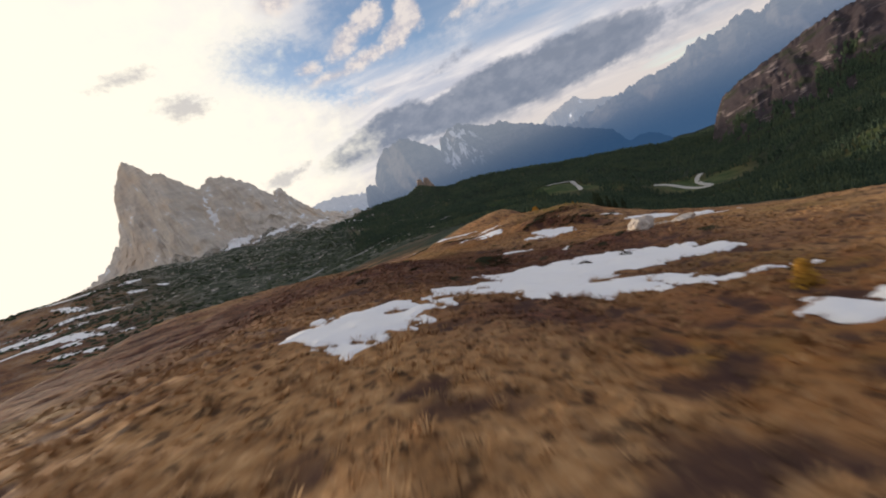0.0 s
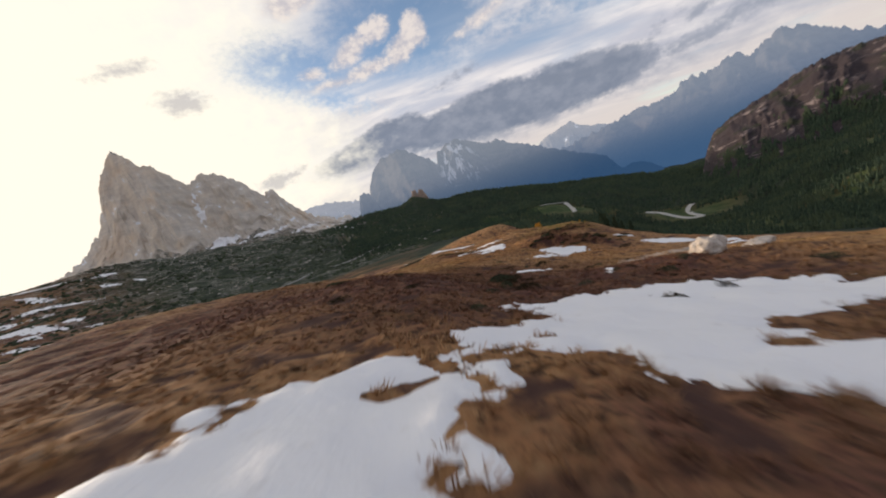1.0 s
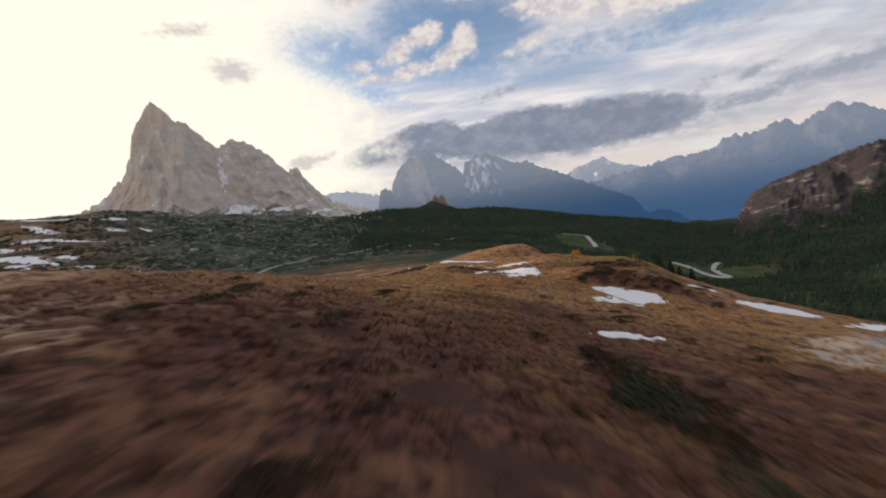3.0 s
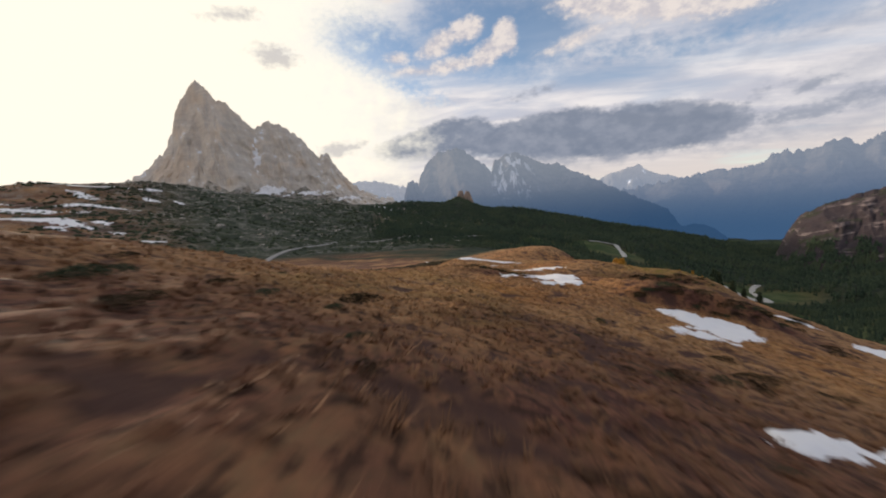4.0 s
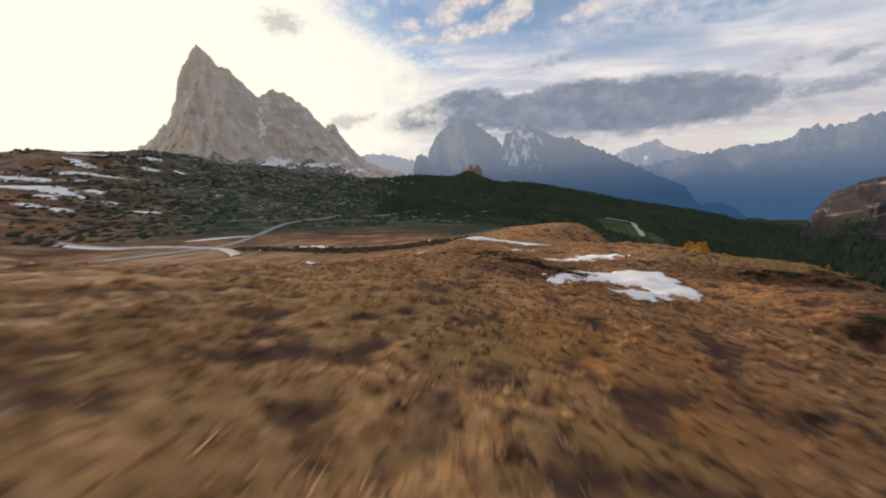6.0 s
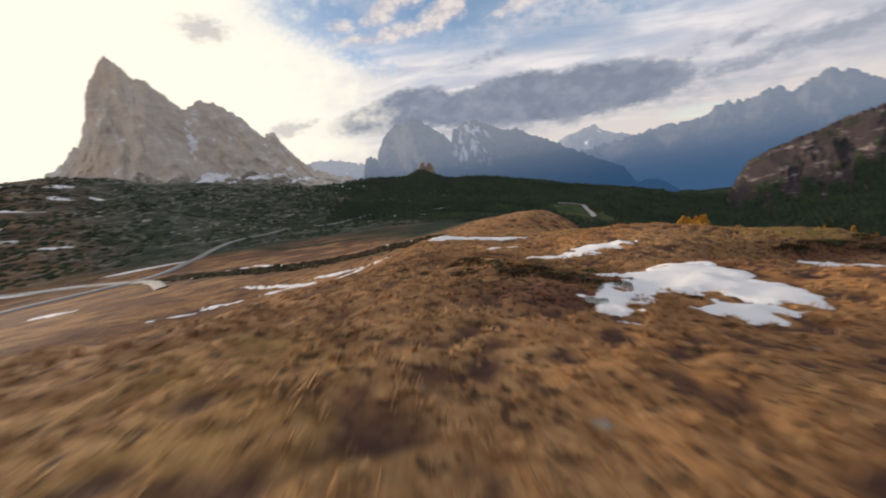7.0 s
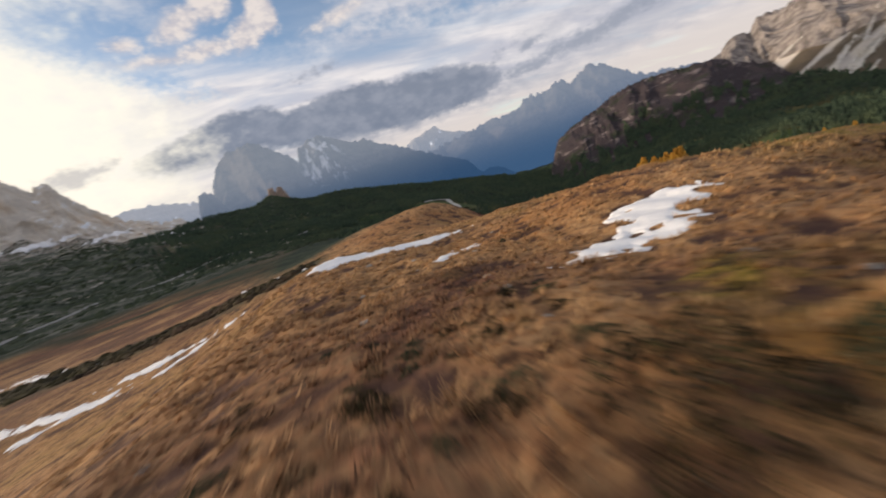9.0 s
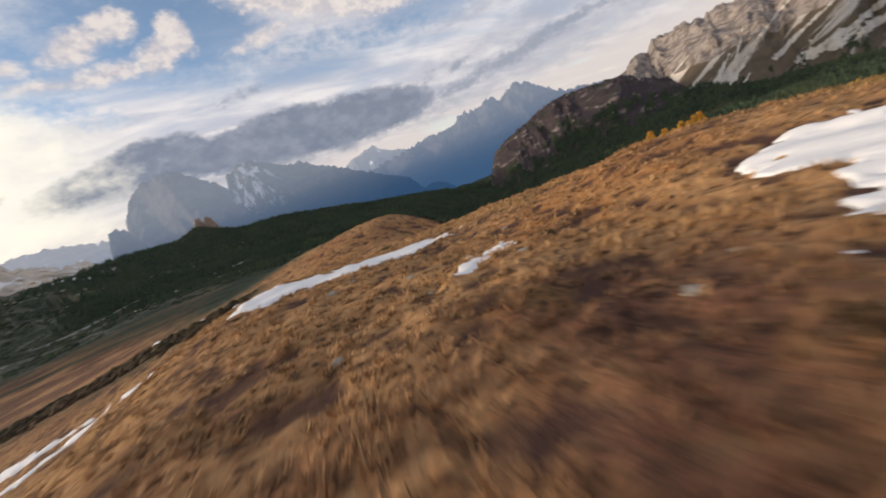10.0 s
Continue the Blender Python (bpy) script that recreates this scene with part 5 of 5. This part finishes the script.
def stems(name, count, height, lean, thick, mat, parent, seed):
    """A sheaf of thin tapered stems from one root."""
    r = np.random.default_rng(seed)
    bm = bmesh.new()
    for _ in range(count):
        a, l = r.uniform(0, 6.283), lean * r.uniform(0.2, 1)
        way_up = Vector((l * math.cos(a), l * math.sin(a), height * r.uniform(0.7, 1)))
        made = bmesh.ops.create_cone(bm, cap_ends=True, segments=5, radius1=thick, radius2=thick * 0.25, depth=way_up.length)
        m = Matrix.Translation(way_up / 2) @ way_up.to_track_quat("Z", "Y").to_matrix().to_4x4()
        bmesh.ops.transform(bm, matrix=m, verts=made["verts"])
    return bm_object(name, bm, mat, parent)


def dome(a, b, c):
    t, rr = 6.283 * a, math.sqrt(b)
    lump = 1 + 0.25 * math.sin(3 * t + 1) + 0.15 * math.sin(5 * t)
    return (rr * lump * math.cos(t), rr * lump * math.sin(t), (0.25 + 0.75 * math.sqrt(c)) * 0.5 * math.sqrt(max(0, 1.05 - b)))


def spire(a, b, c):
    h = 0.12 + 0.88 * c
    rr = (0.05 + 0.23 * (1 - h)) * math.sqrt(b) * (1.0 if math.sin(34 * h) > -0.2 else 0.6)
    return (rr * math.cos(6.283 * a), rr * math.sin(6.283 * a), h - 0.12 * math.sqrt(b) * (1 - h))


def shrub(label, mat, seed, group, count=900, leaf=0.055):
    top = new("shrub")
    foliage("foliage", count, 1.0, dome, mat, top, seed, leaf)
    stems("stem", 7, 0.4, 0.6, 0.02, M_BARK, top, seed)
    return tagged(top, label, "shrub", group)


shrub_kinds = [shrub("low dark heath shrub in brown turf", M_SHRUB, 41, "heath shrubs"), shrub("dark-green dwarf juniper cushion on the turf", M_MUGO, 42, "heath shrubs"),
               shrub("ragged brown heath shrub", M_SHRUB, 43, "heath shrubs", 700)]
known = [(-5.7, 79.5, 1.2), (10.3, 90.2, 0.6), (9.8, 78.3, 0.9), (15.2, 80.9, 1.2), (12.6, 79.6, 0.7), (29.5, 108.8, 1.5), (26.0, 108.4, 1.3), (23.0, 108.6, 0.9), (33, 108.9, 1.0),
         (5.3, 60.2, 0.9), (4.0, 52.1, 0.7), (6.6, 58.2, 0.8), (-1.5, 53.9, 0.7), (11.6, 54.7, 0.7), (0.2, 123.6, 1.1), (3.5, 121.5, 1.1), (1.8, 122.4, 0.9), (-0.9, 122.8, 0.7), (4.8, 121.0, 0.8), (6.3, 118.6, 0.9), (6.9, 116.8, 0.8), (5.6, 115.0, 0.6),
         (-1.3, 125.3, 0.5), (-0.5, 127.2, 0.5), (-3.3, 127.1, 0.5), (35.5, 130.6, 1.0), (39.0, 130.9, 1.1), (32.5, 130.6, 0.8), (4.4, 111.9, 0.5), (8.9, 96.3, 0.5), (-11, 66, 1.3), (-14, 74, 1.4), (-9, 71, 0.9),
         (18.0, 70.0, 0.8), (20.5, 73.5, 0.9), (8.2, 117.7, 0.55), (10.2, 114.1, 0.45), (2.5, 45.8, 0.6), (-6.5, 52.5, 0.8), (0.5, 168, 0.7), (12.5, 172, 0.9), (16.0, 169, 1.1), (19.0, 163, 0.8)]
rng = np.random.default_rng(9)
for _ in range(40):
    known.append((rng.uniform(-18, 26), rng.uniform(44, 86), rng.uniform(0.3, 0.8)))
for _ in range(32):
    known.append((rng.normal(0.5, 4.5), rng.normal(127, 4.0), rng.uniform(0.15, 0.40)))
for _ in range(28):
    known.append((rng.normal(-1.8, 2.2), rng.normal(127.0, 2.2), rng.uniform(0.18, 0.45)))
for _ in range(30):
    known.append((rng.normal(3.6, 2.6), rng.normal(118.6, 1.8), rng.uniform(0.3, 0.75)))
for u in np.linspace(0, 1, 16):
    known.append((6.4 + 0.8 * u + rng.normal(0, 0.6), 54.5 + 13.0 * u + rng.normal(0, 0.5), rng.uniform(0.8, 1.25)))
for u in np.linspace(0, 1, 20):
    known.append((21.5 + 18 * u, 108.4 + 0.9 * math.sin(9 * u) + rng.normal(0, 0.4), rng.uniform(0.7, 1.2)))
for u in np.linspace(0, 1, 15):
    known.append((30.5 + 14 * u, 130.3 + 0.6 * math.sin(7 * u) + rng.normal(0, 0.35), rng.uniform(0.6, 1.1)))
for _ in range(14):
    known.append((rng.normal(41, 2.5), rng.normal(112, 4.0), rng.uniform(0.6, 1.2)))
for _ in range(10):
    known.append((rng.normal(44, 3.5), rng.normal(211, 4.0), rng.uniform(0.7, 1.3)))
for _ in range(10):
    known.append((rng.uniform(-12, 26), rng.uniform(95, 170), rng.uniform(0.2, 0.4)))
for n, (x, y, r) in enumerate(known):
    if on_snow(np.array([x]), np.array([y]))[0] and r < 0.45:
        continue
    kind_of = shrub_kinds[n % 3]
    m = pose(x, y, stand(x, y, 0.05), 0, 0, rng.uniform(0, 360))
    if n < 3:
        kind_of.matrix_basis, c = m, kind_of
    else:
        c = copy_thing(kind_of, m)
    c.scale = (r, r * rng.uniform(0.7, 1.1), r * rng.uniform(0.7, 1.0))

larch = new("larch_sapling")
foliage("foliage", 520, 1.0, lambda a, b, c: (lambda q: (q[0] * 1.5, q[1] * 1.5, q[2]))(spire(a, b, c)), M_LARCH, larch, 51, 0.07)
stems("trunk", 1, 0.95, 0.02, 0.025, M_BARK, larch, 51)
tagged(larch, "small golden autumn larch on the turf rim", "young larch", "golden larches")
larches = [(35.0 + dx, y, 1.55 * h) for y, h, dx in ((151.0, 1.1, 0.0), (150.5, 1.5, 0.3), (150.1, 1.2, -0.2), (149.5, 1.0, 0.2), (149.0, 1.3, 0.0), (148.5, 1.1, 0.4), (148.1, 0.9, -0.2), (147.6, 1.2, 0.1), (147.1, 1.0, 0.3), (146.5, 1.2, 0.0), (146.1, 1.3, 0.2))]
larches += [(45.0, 136.6, 1.0), (43.2, 138.0, 0.6), (44.2, 139.5, 0.6), (46.0, 135.2, 0.7), (15.2, 31.0, 1.3)]
for n, (x, y, h) in enumerate(larches):
    m = pose(x, y, stand(x, y, 0.03), 0, 0, 50 * n)
    if n:
        c = copy_thing(larch, m)
    else:
        larch.matrix_basis, c = m, larch
    c.scale = (1.1 * h, 1.1 * h, 0.85 * h)

spruce = new("spruce")
foliage("crown", 2600, 1.0, spire, M_SPRUCE, spruce, 61, 0.035)
stems("trunk", 1, 0.97, 0.0, 0.018, M_BARK, spruce, 61)
tagged(spruce, "dark-green spruce standing below the spur", "spruce tree", "spruces below the spur")
rng = np.random.default_rng(12)
stands = [(58.5, 151, 7.0), (60.5, 152.5, 7.5), (62.5, 150.5, 6.5), (66, 147, 6.0), (55, 155, 4.5), (64.0, 149.0, 5.5)]
for _ in range(26):
    a, d = radians(rng.uniform(8, 48)), rng.uniform(170, 260)
    stands.append((d * math.sin(a), 100 + d * math.cos(a), rng.uniform(4, 7)))
for n, (x, y, h) in enumerate(stands):
    m = pose(x, y, stand(x, y, 0.2), 0, 0, rng.uniform(0, 360))
    if n:
        c = copy_thing(spruce, m)
    else:
        spruce.matrix_basis, c = m, spruce
    c.scale = (h, h, h)

# ---- turf ----
rng = np.random.default_rng(77)


def tufts(count, xs, ys, blades, height, width, seed):
    """Tussocks of dry grass, their blades fanned out and leaning with the slope."""
    r = np.random.default_rng(seed)
    x, y = r.uniform(*xs, count), r.uniform(*ys, count)
    ok = ~on_snow(x, y, 0.10) & (r.uniform(0, 1, count) > 0.9 * gap_dark_at(x, y)) & (fbm(x / 0.7, y / 0.7, 2, 95) + r.normal(0, 0.25, count) > -0.30)
    x, y = x[ok], y[ok]
    n = len(x)
    size = r.uniform(0.6, 1.3, n) * (1 + 0.35 * smooth_noise(x / 3, y / 3, 19) + 0.25 * np.clip(tussock(x, y), -1, 1))
    a = r.uniform(0, 6.283, (n, blades))
    root = 0.10 * r.uniform(0.2, 1, (n, blades)) * size[:, None]
    px, py = x[:, None] + root * np.cos(a), y[:, None] + root * np.sin(a)
    pz = ground_z(px, py) - 0.03
    tall = height * size[:, None] * r.uniform(0.5, 1.1, (n, blades))
    out = tall * r.uniform(0.35, 1.3, (n, blades))
    tx, ty = px + out * np.cos(a) + 0.06, py + out * np.sin(a) + 0.03
    tz = pz + tall
    w = width * r.uniform(0.6, 1.3, (n, blades))
    sx, sy = -np.sin(a) * w, np.cos(a) * w
    v = np.stack([np.stack([px - sx, py - sy, pz], -1), np.stack([px + sx, py + sy, pz], -1),
                  np.stack([tx + sx * 0.25, ty + sy * 0.25, tz], -1), np.stack([tx - sx * 0.25, ty - sy * 0.25, tz], -1)], 2)
    v = v.reshape(-1, 3)
    h, m = (np.repeat(q, blades * 4) for q in covers(x, y)[:2])
    ob = mesh_object("grass", v, np.arange(len(v)).reshape(-1, 4), M_BLADE, attrs={"heath": h, "moss": m, "rust": np.repeat(rust_at(x, y), blades * 4), "gap_dark": np.repeat(gap_dark_at(x, y), blades * 4), "tone": np.repeat(r.uniform(0, 1, n), blades * 4)})
    return tagged(ob, "dry straw-coloured alpine grass in tussocks", "grass", kind="stuff")


tufts(36000, (-11, 11), (14, 182), 11, 0.17, 0.024, 1)
tufts(18000, (11, 34), (14, 175), 8, 0.19, 0.035, 2)
tufts(9000, (-24, -11), (20, 182), 8, 0.19, 0.035, 3)
